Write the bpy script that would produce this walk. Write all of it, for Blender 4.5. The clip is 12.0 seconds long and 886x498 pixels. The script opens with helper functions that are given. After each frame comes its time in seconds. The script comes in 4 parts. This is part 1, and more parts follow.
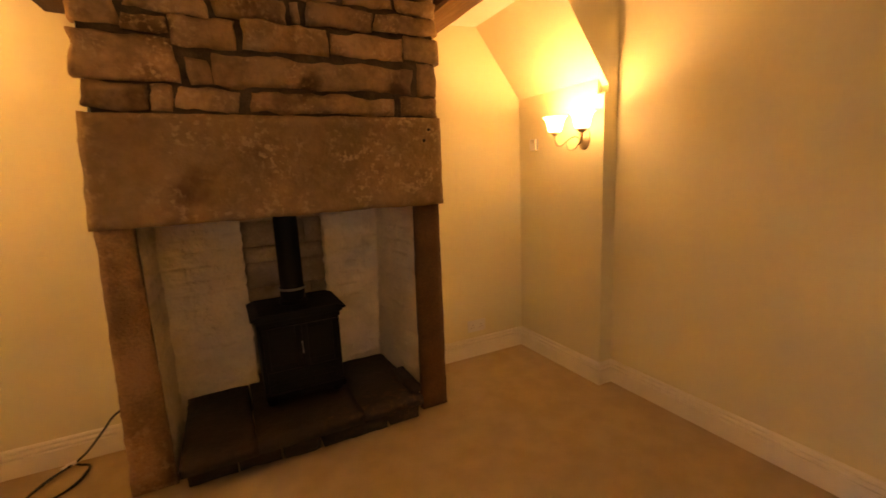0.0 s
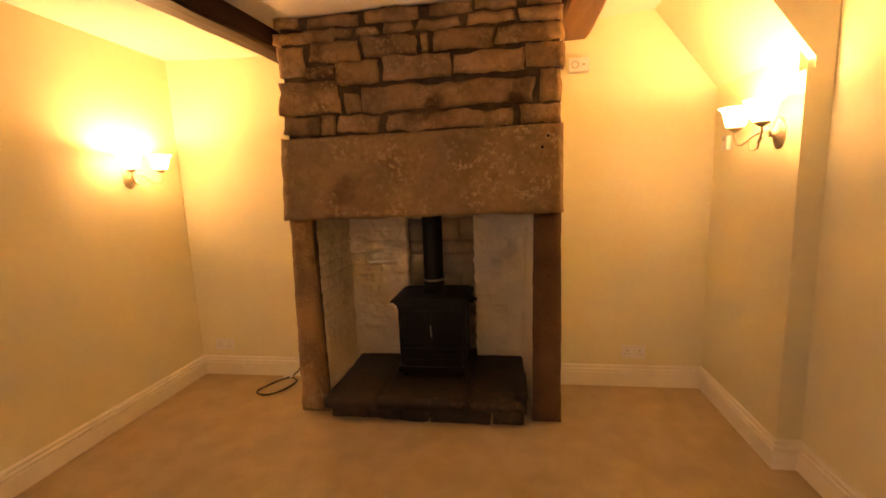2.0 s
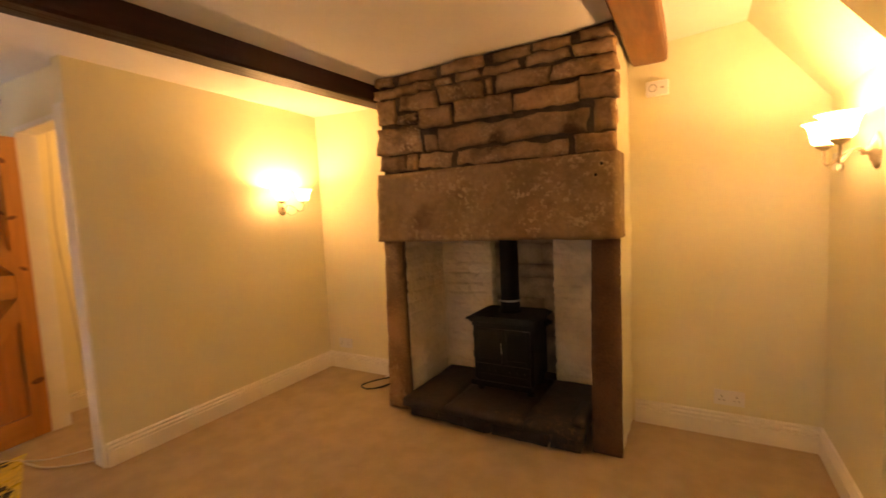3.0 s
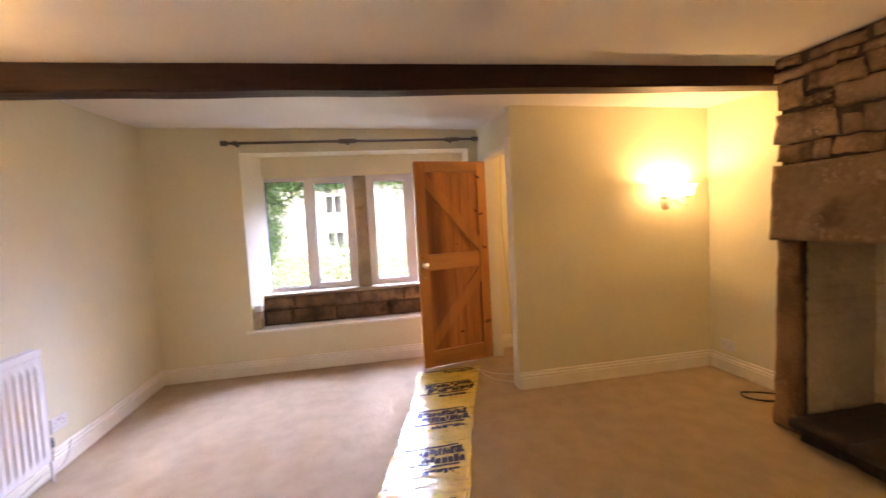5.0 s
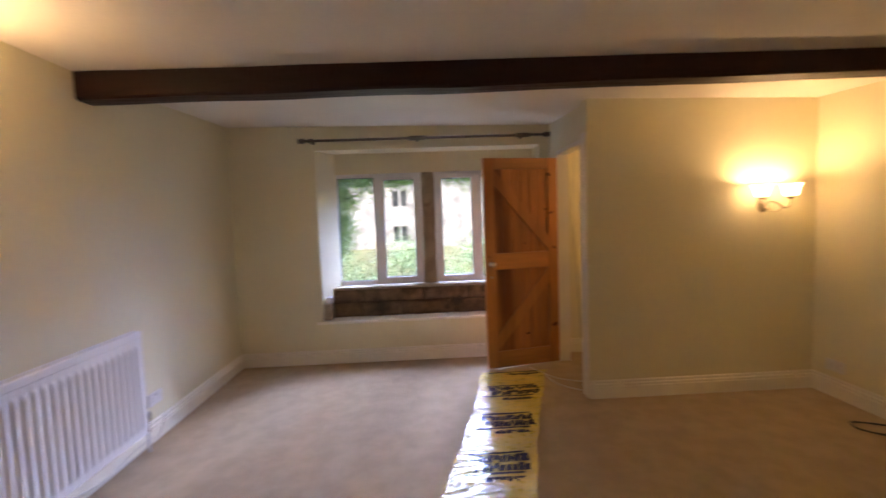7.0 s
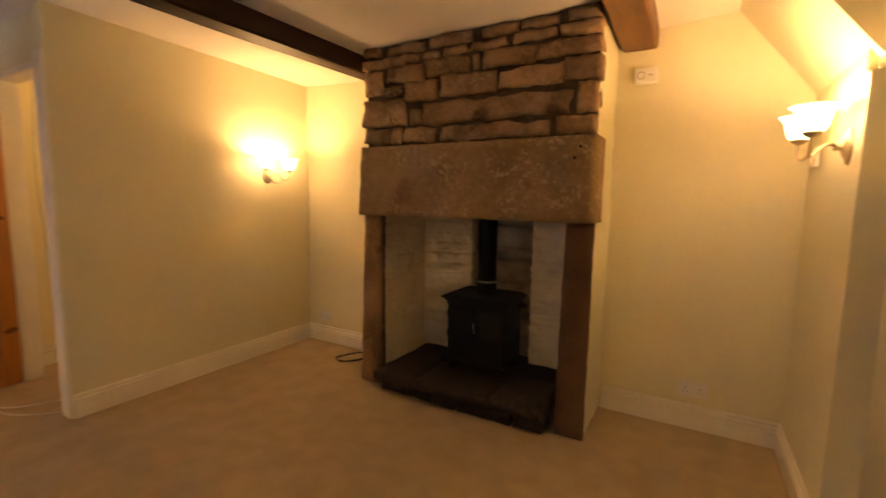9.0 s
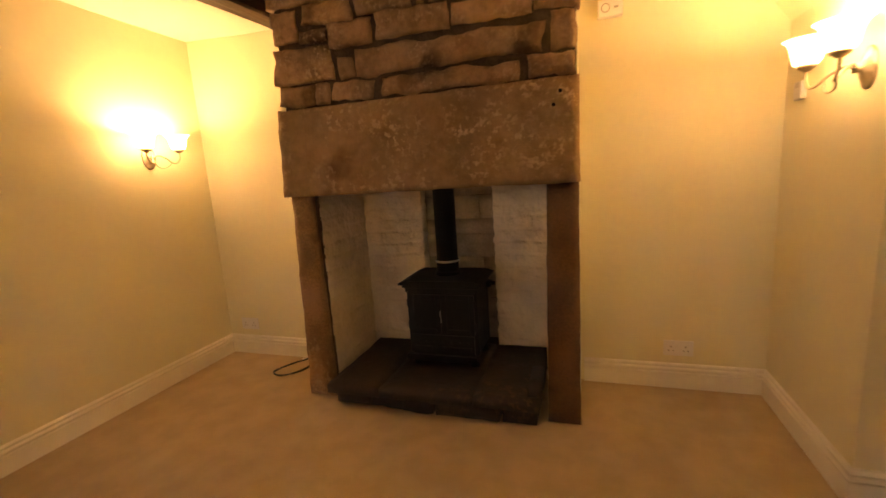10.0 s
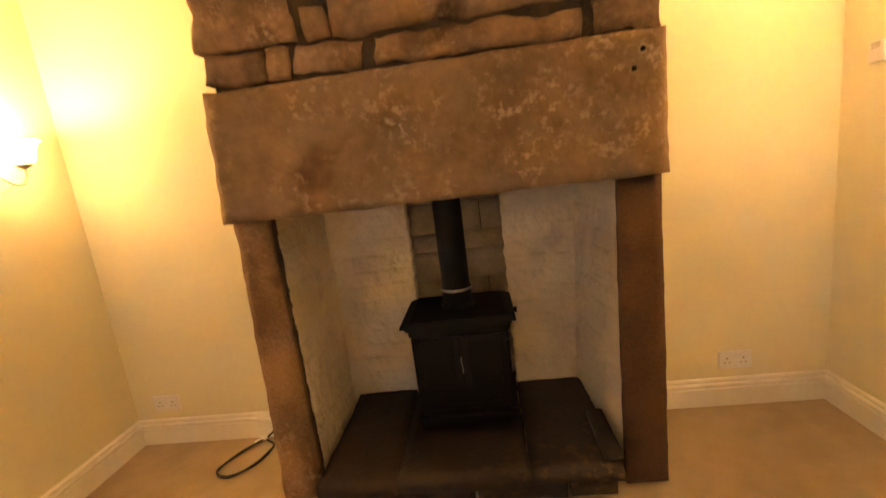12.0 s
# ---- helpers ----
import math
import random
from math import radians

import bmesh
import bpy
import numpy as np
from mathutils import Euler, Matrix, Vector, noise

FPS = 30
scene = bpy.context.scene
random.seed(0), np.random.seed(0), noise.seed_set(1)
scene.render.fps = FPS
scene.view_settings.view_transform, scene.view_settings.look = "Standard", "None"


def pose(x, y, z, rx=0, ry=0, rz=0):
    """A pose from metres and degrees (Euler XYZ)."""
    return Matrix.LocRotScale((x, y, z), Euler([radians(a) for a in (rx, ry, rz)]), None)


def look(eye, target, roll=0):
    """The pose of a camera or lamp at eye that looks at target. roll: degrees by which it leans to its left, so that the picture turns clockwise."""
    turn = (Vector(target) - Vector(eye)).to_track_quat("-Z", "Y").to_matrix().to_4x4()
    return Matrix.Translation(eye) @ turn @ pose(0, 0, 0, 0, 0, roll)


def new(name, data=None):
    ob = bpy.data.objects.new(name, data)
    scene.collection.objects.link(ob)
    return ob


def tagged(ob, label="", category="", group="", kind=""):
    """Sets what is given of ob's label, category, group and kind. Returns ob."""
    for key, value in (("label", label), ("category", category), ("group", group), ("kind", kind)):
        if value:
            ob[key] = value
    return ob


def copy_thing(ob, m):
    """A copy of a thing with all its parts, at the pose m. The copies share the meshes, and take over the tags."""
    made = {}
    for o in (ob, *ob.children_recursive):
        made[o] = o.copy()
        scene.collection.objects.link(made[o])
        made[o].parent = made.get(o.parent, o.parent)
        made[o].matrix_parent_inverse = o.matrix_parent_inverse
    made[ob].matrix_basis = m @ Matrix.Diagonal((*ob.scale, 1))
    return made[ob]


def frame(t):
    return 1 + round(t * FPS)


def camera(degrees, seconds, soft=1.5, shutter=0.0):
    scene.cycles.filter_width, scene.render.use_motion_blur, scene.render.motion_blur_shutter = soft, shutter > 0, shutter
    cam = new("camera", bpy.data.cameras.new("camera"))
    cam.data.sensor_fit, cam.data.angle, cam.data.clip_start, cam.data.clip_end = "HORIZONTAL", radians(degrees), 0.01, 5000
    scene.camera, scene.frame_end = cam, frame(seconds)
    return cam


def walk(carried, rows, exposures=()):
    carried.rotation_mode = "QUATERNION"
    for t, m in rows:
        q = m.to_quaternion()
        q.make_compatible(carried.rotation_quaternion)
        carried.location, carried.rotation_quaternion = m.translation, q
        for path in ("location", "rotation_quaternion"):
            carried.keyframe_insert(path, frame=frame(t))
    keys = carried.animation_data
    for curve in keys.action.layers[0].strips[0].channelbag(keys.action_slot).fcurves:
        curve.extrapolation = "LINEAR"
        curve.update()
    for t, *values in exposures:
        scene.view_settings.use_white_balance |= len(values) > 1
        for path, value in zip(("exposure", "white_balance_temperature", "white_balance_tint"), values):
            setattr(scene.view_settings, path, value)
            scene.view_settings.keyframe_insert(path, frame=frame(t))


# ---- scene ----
cam = camera(91.4, 12.0, 1.5, 0.4)
PATH = [
    (0, (0.128, 0.038, 1.337), (1.014, 1.797, 0.988), -2.5),
    (0.5, (0.266, 0.014, 1.337), (0.83, 1.896, 0.962), -4.4),
    (1, (0.504, -0.123, 1.367), (0.63, 1.818, 0.903), -2.6),
    (1.5, (0.675, -0.209, 1.363), (0.603, 1.7, 0.771), -3.8),
    (2, (0.917, -0.149, 1.352), (0.606, 1.803, 1.044), -2.4),
    (2.5, (1.214, -0.128, 1.357), (0.591, 1.757, 1.116), -5.3),
    (2.7, (1.344, -0.158, 1.347), (0.569, 1.674, 1.135), -4.2),
    (4.3, (1.771, -0.256, 1.406), (0.003, 0.671, 1.281), -2.7),
    (4.5, (1.814, -0.273, 1.442), (-0.034, 0.474, 1.273), -2.8),
    (5, (1.887, -0.341, 1.394), (-0.075, 0.026, 1.266), -3.1),
    (5.5, (1.878, -0.407, 1.411), (-0.116, -0.328, 1.286), -3.5),
    (6, (1.867, -0.433, 1.4), (-0.115, -0.67, 1.265), -2.8),
    (6.5, (1.858, -0.437, 1.405), (-0.114, -0.736, 1.26), -2.9),
    (7, (1.823, -0.374, 1.426), (-0.171, -0.293, 1.286), -2.1),
    (7.5, (1.776, -0.295, 1.378), (-0.12, 0.333, 1.272), -1.6),
    (7.7, (1.741, -0.195, 1.391), (-0.074, 0.64, 1.296), -1.8),
    (9.3, (1.532, -0.115, 1.268), (0.782, 1.723, 1.023), -0.9),
    (9.5, (1.456, -0.08, 1.274), (0.825, 1.8, 1.013), -2.7),
    (10, (1.198, 0.142, 1.257), (0.575, 2.009, 0.903), -3.8),
    (10.5, (0.944, 0.434, 1.234), (0.506, 2.356, 0.898), -3.9),
    (11, (0.721, 0.629, 1.218), (0.368, 2.549, 0.783), -3.5),
    (11.5, (0.559, 0.761, 1.19), (0.365, 2.703, 0.752), -5.9),
    (12, (0.569, 0.649, 1.29), (0.38, 2.603, 0.905), -7.2),
]
EXPOSURES = [
    (0.0, 2.70, 10830, 33),
    (0.5, 2.95, 10600, 35),
    (1.0, 3.10, 9920, 36),
    (1.5, 3.20, 10150, 34),
    (2.0, 3.15, 9230, 34),
    (2.5, 3.08, 8890, 31),
    (4.5, 3.15, 6840, 22),
    (5.0, 3.05, 6840, 22),
    (5.5, 2.90, 6680, 23),
    (6.0, 2.58, 6150, 19),
    (6.5, 2.38, 6050, 19),
    (7.0, 2.18, 6210, 19),
    (7.5, 2.18, 6210, 17),
    (9.5, 2.84, 7960, 25),
    (10.0, 2.96, 8070, 26),
    (10.5, 2.94, 7960, 25),
    (11.0, 3.09, 7960, 23),
    (11.5, 3.34, 7850, 23),
    (12.0, 3.62, 7740, 23),
]
walk(cam, [(t, look(eye, target, roll)) for t, eye, target, roll in PATH], EXPOSURES)

# ---- light ----
world = bpy.data.worlds.new("overcast_sky")
scene.world = world
world.use_nodes = True
wn = world.node_tree.nodes
sky = wn.new("ShaderNodeTexSky")
sky.sky_type, sky.sun_disc = "NISHITA", False
sky.sun_elevation, sky.sun_rotation = radians(50), radians(135)
sky.air_density, sky.dust_density, sky.ozone_density = 1.0, 6.0, 0.6
world.node_tree.links.new(sky.outputs[0], wn["Background"].inputs[0])
wn["Background"].inputs[1].default_value = 0.11
sun = new("sun", bpy.data.lights.new("sun", "SUN"))
sun.data.energy, sun.data.angle, sun.data.color = 1.5, radians(40), (1.0, 0.98, 0.95)
sun.matrix_world = look((14, -14, 24), (0, 0, 0))

# added area lamp, standing in for bright open sky north-west of the window
sky_fill = new("sky_fill", bpy.data.lights.new("sky_fill", "AREA"))
sky_fill.data.shape, sky_fill.data.size, sky_fill.data.size_y = "RECTANGLE", 2.3, 5.2
sky_fill.data.energy, sky_fill.data.color = 750.0, (0.50, 0.615, 1.0)
sky_fill.matrix_world = look((-7.4, 1.2, 5.0), (-2.6, -0.9, 1.0))

BULB_WATTS = 1.95
BULB_COLOUR = (1.0, 0.605, 0.27)


# ---- mesh tools ----
def link_mesh(name, bm, material, parent=None, smooth=False):
    me = bpy.data.meshes.new(name)
    bm.normal_update()
    bm.to_mesh(me)
    bm.free()
    for m in (material if isinstance(material, (list, tuple)) else [material]):
        me.materials.append(m)
    if smooth:
        me.polygons.foreach_set("use_smooth", [True] * len(me.polygons))
    ob = new(name, me)
    if parent:
        ob.parent = parent
    return ob


def part(name, bm, material, parent, label="", smooth=False):
    ob = link_mesh(name, bm, material, parent, smooth)
    return tagged(ob, label)


def thing(name, label, category, x=0, y=0, z=0, rz=0, group=""):
    ob = new(name)
    ob.empty_display_size = 0.1
    ob.matrix_basis = pose(x, y, z, 0, 0, rz)
    return tagged(ob, label, category, group)


def structure(name, bm, material, label, smooth=False, category=""):
    return tagged(link_mesh(name, bm, material, None, smooth), label, category, kind="structure")


def box(bm, x0, x1, y0, y1, z0, z1, bevel=0.0, segs=2, m=None):
    vs = [bm.verts.new((x, y, z)) for x in (x0, x1) for y in (y0, y1) for z in (z0, z1)]
    fs = [bm.faces.new([vs[i] for i in q]) for q in ((0, 1, 3, 2), (4, 6, 7, 5), (0, 4, 5, 1), (2, 3, 7, 6), (0, 2, 6, 4), (1, 5, 7, 3))]
    out = vs
    if bevel:
        es = {e for f in fs for e in f.edges}
        r = bmesh.ops.bevel(bm, geom=list(es), offset=bevel, segments=segs, affect="EDGES", profile=0.5)
        out = list({v for f in r["faces"] for v in f.verts} | {v for v in vs if v.is_valid})
    if m is not None:
        bmesh.ops.transform(bm, matrix=m, verts=out)
    return out


def solid(*boxes):
    bm = bmesh.new()
    for b in boxes:
        box(bm, *b)
    return bm


def prism(bm, outline, y0, y1, axis="y"):
    """A prism of an outline of (a, z) pairs, along y (a is x) or along x (a is y)."""
    def at(a, z, d):
        return (a, d, z) if axis == "y" else (d, a, z)
    lo = [bm.verts.new(at(a, z, y0)) for a, z in outline]
    hi = [bm.verts.new(at(a, z, y1)) for a, z in outline]
    bm.faces.new(lo)
    bm.faces.new(hi[::-1])
    for i in range(len(lo)):
        j = (i + 1) % len(lo)
        bm.faces.new((lo[j], lo[i], hi[i], hi[j]))
    bmesh.ops.recalc_face_normals(bm, faces=bm.faces[:])


def lathe(bm, profile, segs=24, m=Matrix(), cap=True):
    rings = []
    for r, z in profile:
        rings.append([bm.verts.new(m @ Vector((r * math.cos(2 * math.pi * i / segs), r * math.sin(2 * math.pi * i / segs), z))) for i in range(segs)])
    for a, b in zip(rings, rings[1:]):
        for i in range(segs):
            j = (i + 1) % segs
            bm.faces.new((a[i], a[j], b[j], b[i]))
    if cap:
        if profile[0][0] > 0:
            bm.faces.new(rings[0][::-1])
        if profile[-1][0] > 0:
            bm.faces.new(rings[-1])


def spline(points, n=8):
    """Points of a smooth line through the given ones."""
    p = [Vector(points[0])] + [Vector(q) for q in points] + [Vector(points[-1])]
    out = []
    for i in range(1, len(p) - 2):
        a, b, c, d = p[i - 1:i + 3]
        for k in range(n):
            t = k / n
            out.append(0.5 * ((2 * b) + (c - a) * t + (2 * a - 5 * b + 4 * c - d) * t * t + (3 * b - a - 3 * c + d) * t ** 3))
    return out + [p[-2]]


def tube(bm, pts, r, segs=8):
    pts = [Vector(p) for p in pts]
    rings, up = [], Vector((0.13, 0.07, 1))
    for i, p in enumerate(pts):
        d = (pts[min(i + 1, len(pts) - 1)] - pts[max(i - 1, 0)]).normalized()
        s = d.cross(up)
        s = (s if s.length > 1e-3 else d.cross(Vector((1, 0, 0)))).normalized()
        u = s.cross(d)
        rr = r(i / (len(pts) - 1)) if callable(r) else r
        rings.append([bm.verts.new(p + rr * (math.cos(2 * math.pi * k / segs) * s + math.sin(2 * math.pi * k / segs) * u)) for k in range(segs)])
    for a, b in zip(rings, rings[1:]):
        for k in range(segs):
            j = (k + 1) % segs
            bm.faces.new((a[k], a[j], b[j], b[k]))
    bm.faces.new(rings[0][::-1])
    bm.faces.new(rings[-1])


def sheet(bm, nu, nv, at):
    """A grid whose vertex (u, v), both 0 to 1, lies at at(u, v)."""
    g = [[bm.verts.new(at(i / nu, j / nv)) for j in range(nv + 1)] for i in range(nu + 1)]
    for i in range(nu):
        for j in range(nv):
            bm.faces.new((g[i][j], g[i + 1][j], g[i + 1][j + 1], g[i][j + 1]))
    return g


def n3(x, y, z, s=1.0):
    return noise.noise(Vector((x * s, y * s, z * s)))


def rough_block(bm, x0, x1, z0, z1, y_front, y_back, amp=0.004, step=0.03, edge=0.02, seed=0, round_off=0.014, slant=(0, 0, 0, 0)):
    """A hewn block: uneven outline, rounded worn arrises, a dimpled front towards -y. slant moves left-bottom, left-top, right-top, right-bottom sideways."""
    nu, nv = max(3, int((x1 - x0) / step)), max(3, int((z1 - z0) / step))

    def at(u, v):
        left = x0 + slant[0] * (1 - v) + slant[1] * v
        right = x1 + slant[3] * (1 - v) + slant[2] * v
        x, z = left + (right - left) * u, z0 + (z1 - z0) * v
        eu, ev = min(u, 1 - u) * (right - left), min(v, 1 - v) * (z1 - z0)
        wob = max(0, 1 - min(eu, ev) / 0.05)
        dx = wob * edge * 0.5 * (n3(x, seed, z, 9) + 0.6 * n3(x, seed, z, 24))
        z += wob * edge * 0.5 * (n3(x, seed + 5, z, 8) + 0.6 * n3(x, seed + 5, z, 21))
        x += dx
        e = min(eu, ev)
        y = y_front + amp * 1.6 * n3(x, seed, z, 5) + amp * n3(x, seed + 9, z, 19)
        y += round_off * max(0, 1 - e / 0.022) ** 2
        return (x, y, z)
    g = sheet(bm, nu, nv, at)
    rim = [g[i][0] for i in range(nu + 1)] + [g[nu][j] for j in range(1, nv + 1)] + [g[i][nv] for i in range(nu - 1, -1, -1)] + [g[0][j] for j in range(nv - 1, 0, -1)]
    back = [bm.verts.new((v.co.x, y_back, v.co.z)) for v in rim]
    for i in range(len(rim)):
        j = (i + 1) % len(rim)
        bm.faces.new((rim[i], back[i], back[j], rim[j]))
    bm.faces.new(back)
    bmesh.ops.recalc_face_normals(bm, faces=bm.faces[:])


# ---- materials ----
def material(name, colour, rough=0.6, metal=0.0, var=0.12, scale=3.0, fine=60.0, bump=0.1, bump_scale=80.0, bump2=0.0, bump2_scale=4.0,
             dark=None, dark_at=0.6, dark_scale=2.0, spec=0.5, random_amount=0.0, stretch=(1, 1, 1), coat=0.0, light=None, light_at=0.62, light_scale=9.0):
    """A painted or natural surface: broad and fine variation of the colour, two sizes of relief, stains and pale flecks with shapes of their own."""
    m = bpy.data.materials.new(name)
    m.use_nodes = True
    nt = m.node_tree
    nd, lk = nt.nodes, nt.links.new
    bsdf = nd["Principled BSDF"]
    bsdf.inputs["Roughness"].default_value, bsdf.inputs["Metallic"].default_value = rough, metal
    bsdf.inputs["Specular IOR Level"].default_value = spec
    bsdf.inputs["Coat Weight"].default_value = coat
    tc, mp = nd.new("ShaderNodeTexCoord"), nd.new("ShaderNodeMapping")
    mp.inputs["Scale"].default_value = stretch
    lk(tc.outputs["Object"], mp.inputs[0])

    def tex(s, detail=4.0):
        t = nd.new("ShaderNodeTexNoise")
        t.inputs["Scale"].default_value, t.inputs["Detail"].default_value = s, detail
        lk(mp.outputs[0], t.inputs["Vector"])
        return t.outputs[0]

    def maths(op, a, b, c=None):
        t = nd.new("ShaderNodeMath")
        t.operation = op
        for i, v in enumerate((a, b, c)):
            if isinstance(v, (int, float)):
                t.inputs[i].default_value = v
            elif v is not None:
                lk(v, t.inputs[i])
        return t.outputs[0]

    def mix(f, a, b):
        t = nd.new("ShaderNodeMix")
        t.data_type = "RGBA"
        for s, v in ((0, f), (6, a), (7, b)):
            if isinstance(v, tuple):
                t.inputs[s].default_value = (*v, 1)
            elif isinstance(v, (int, float)):
                t.inputs[s].default_value = v
            else:
                lk(v, t.inputs[s])
        return t.outputs[2]

    def step(v, at, width):
        t = nd.new("ShaderNodeMapRange")
        t.interpolation_type = "SMOOTHSTEP"
        lk(v, t.inputs[0])
        t.inputs[1].default_value, t.inputs[2].default_value = at - width, at + width
        return t.outputs[0]
    lo = tuple(max(0, c * (1 - var)) for c in colour)
    hi = tuple(min(0.95, c * (1 + var)) for c in colour)
    broad = tex(scale, 5)
    col = mix(step(maths("ADD", maths("MULTIPLY", broad, 0.7), maths("MULTIPLY", tex(fine, 3), 0.3)), 0.5, 0.16), lo, hi)
    if dark:
        col = mix(step(tex(dark_scale, 6), dark_at, 0.1), col, dark)
    if light:
        col = mix(maths("MULTIPLY", step(tex(light_scale * 0.5, 6), light_at - 0.1, 0.12), step(tex(light_scale * 5, 10), 0.58, 0.10)), col, light)
    if random_amount:
        oi = nd.new("ShaderNodeObjectInfo")
        h = nd.new("ShaderNodeHueSaturation")
        lk(maths("MULTIPLY_ADD", oi.outputs["Random"], random_amount, 1 - random_amount / 2), h.inputs["Value"])
        lk(col, h.inputs["Color"])
        col = h.outputs[0]
    lk(col, bsdf.inputs["Base Color"])
    lk(maths("MULTIPLY_ADD", tex(fine * 0.5, 2), 0.2, rough - 0.1), bsdf.inputs["Roughness"])
    if bump or bump2:
        height = maths("MULTIPLY", tex(bump_scale, 3), 1.0)
        b = nd.new("ShaderNodeBump")
        b.inputs["Strength"].default_value, b.inputs["Distance"].default_value = bump, 0.01
        lk(height, b.inputs["Height"])
        out = b
        if bump2:
            b2 = nd.new("ShaderNodeBump")
            b2.inputs["Strength"].default_value, b2.inputs["Distance"].default_value = bump2, 0.03
            lk(tex(bump2_scale, 4), b2.inputs["Height"])
            lk(b.outputs[0], b2.inputs["Normal"])
            out = b2
        lk(out.outputs[0], bsdf.inputs["Normal"])
    return m


M_WALL = material("magnolia_paint", (0.78, 0.728, 0.51), 0.55, var=0.025, scale=1.3, fine=30, bump=0.05, bump_scale=260, bump2=0.05, bump2_scale=3.0, spec=0.35)
M_CEIL = material("ceiling_paint", (0.80, 0.75, 0.66), 0.7, var=0.03, scale=2.0, fine=40, bump=0.12, bump_scale=70, bump2=0.12, bump2_scale=5.0, spec=0.3)
M_TRIM = material("white_satin_paint", (0.86, 0.82, 0.70), 0.35, var=0.03, scale=4, fine=40, bump=0.03, bump_scale=90)
M_WHITE = material("white_plastic", (0.78, 0.76, 0.72), 0.35, var=0.02, bump=0.01)
M_CARPET = material("beige_carpet", (0.54, 0.41, 0.262), 0.95, var=0.085, scale=7, fine=300, bump=0.8, bump_scale=380, bump2=0.28, bump2_scale=12, spec=0.1)
M_STONE = material("brown_sandstone", (0.32, 0.20, 0.105), 0.85, var=0.32, scale=6, fine=34, bump=0.45, bump_scale=60, bump2=0.45, bump2_scale=16,
                   dark=(0.10, 0.058, 0.03), dark_at=0.62, dark_scale=5, random_amount=0.45, light=(0.48, 0.34, 0.20), light_at=0.66, light_scale=11, spec=0.25)
M_LINTEL = material("dressed_sandstone", (0.29, 0.188, 0.095), 0.85, var=0.24, scale=3, fine=26, bump=0.3, bump_scale=60, bump2=0.5, bump2_scale=9,
                    dark=(0.15, 0.08, 0.04), dark_at=0.62, dark_scale=3.2, light=(0.50, 0.36, 0.21), light_at=0.63, light_scale=8, spec=0.25)
M_JAMB = material("stained_sandstone", (0.14, 0.07, 0.034), 0.82, var=0.25, scale=5, fine=80, bump=0.4, bump_scale=100, bump2=0.3, bump2_scale=12,
                  dark=(0.08, 0.04, 0.02), dark_at=0.62, dark_scale=4, random_amount=0.3, spec=0.25)
M_JAMB2 = material("pale_brown_sandstone", (0.29, 0.170, 0.083), 0.85, var=0.3, scale=5, fine=80, bump=0.45, bump_scale=90, bump2=0.4, bump2_scale=12,
                   dark=(0.14, 0.078, 0.04), dark_at=0.64, dark_scale=4, light=(0.42, 0.29, 0.16), light_at=0.72, light_scale=7, spec=0.25)
M_MORTAR = material("dark_mortar", (0.10, 0.072, 0.046), 0.95, var=0.3, scale=12, fine=120, bump=0.8, bump_scale=90, bump2=0.5, bump2_scale=25, spec=0.1)
M_LIMEWASH = material("limewashed_brick", (0.88, 0.77, 0.58), 0.85, var=0.08, scale=5, fine=60, bump=0.45, bump_scale=60, bump2=0.9, bump2_scale=13,
                      dark=(0.62, 0.54, 0.42), dark_at=0.70, dark_scale=4, spec=0.2)
M_BACKBRICK = material("sooty_brick", (0.50, 0.40, 0.28), 0.9, var=0.2, scale=8, fine=70, bump=0.4, bump_scale=80, bump2=0.4, bump2_scale=15,
                       dark=(0.30, 0.23, 0.16), dark_at=0.62, dark_scale=4, random_amount=0.12, spec=0.2)
M_FLAG = material("hearth_flag", (0.036, 0.020, 0.010), 0.7, var=0.35, scale=5, fine=60, bump=0.35, bump_scale=60, bump2=0.4, bump2_scale=9,
                  dark=(0.025, 0.016, 0.01), dark_at=0.55, dark_scale=3, random_amount=0.3, light=(0.10, 0.06, 0.035), light_at=0.7, light_scale=6)
M_IRON = material("stove_black", (0.007, 0.006, 0.0055), 0.6, var=0.3, scale=8, fine=120, bump=0.15, bump_scale=150, dark=(0.013, 0.008, 0.006), dark_at=0.6, spec=0.25)
M_SOOTGLASS = material("sooty_stove_glass", (0.006, 0.0042, 0.003), 0.4, var=0.2, scale=4, fine=60, bump=0.02, spec=0.25)
M_BEAM = material("dark_stained_beam", (0.034, 0.0095, 0.005), 0.5, var=0.45, scale=3, fine=30, bump=0.35, bump_scale=40, bump2=0.3, bump2_scale=6,
                  dark=(0.010, 0.005, 0.003), dark_at=0.58, dark_scale=3, stretch=(1, 0.12, 1), spec=0.28)
M_BEAM2 = material("brown_stained_beam", (0.16, 0.065, 0.025), 0.5, var=0.35, scale=4, fine=40, bump=0.3, bump_scale=50, bump2=0.3, bump2_scale=7,
                   dark=(0.05, 0.02, 0.01), dark_at=0.6, dark_scale=3, stretch=(1, 0.15, 1))
M_PINE = material("varnished_pine", (0.50, 0.205, 0.050), 0.35, var=0.22, scale=3.5, fine=26, bump=0.08, bump_scale=60, dark=(0.30, 0.105, 0.025), dark_at=0.62, dark_scale=3.0,
                  stretch=(1, 1, 0.1), random_amount=0.16, coat=0.3)
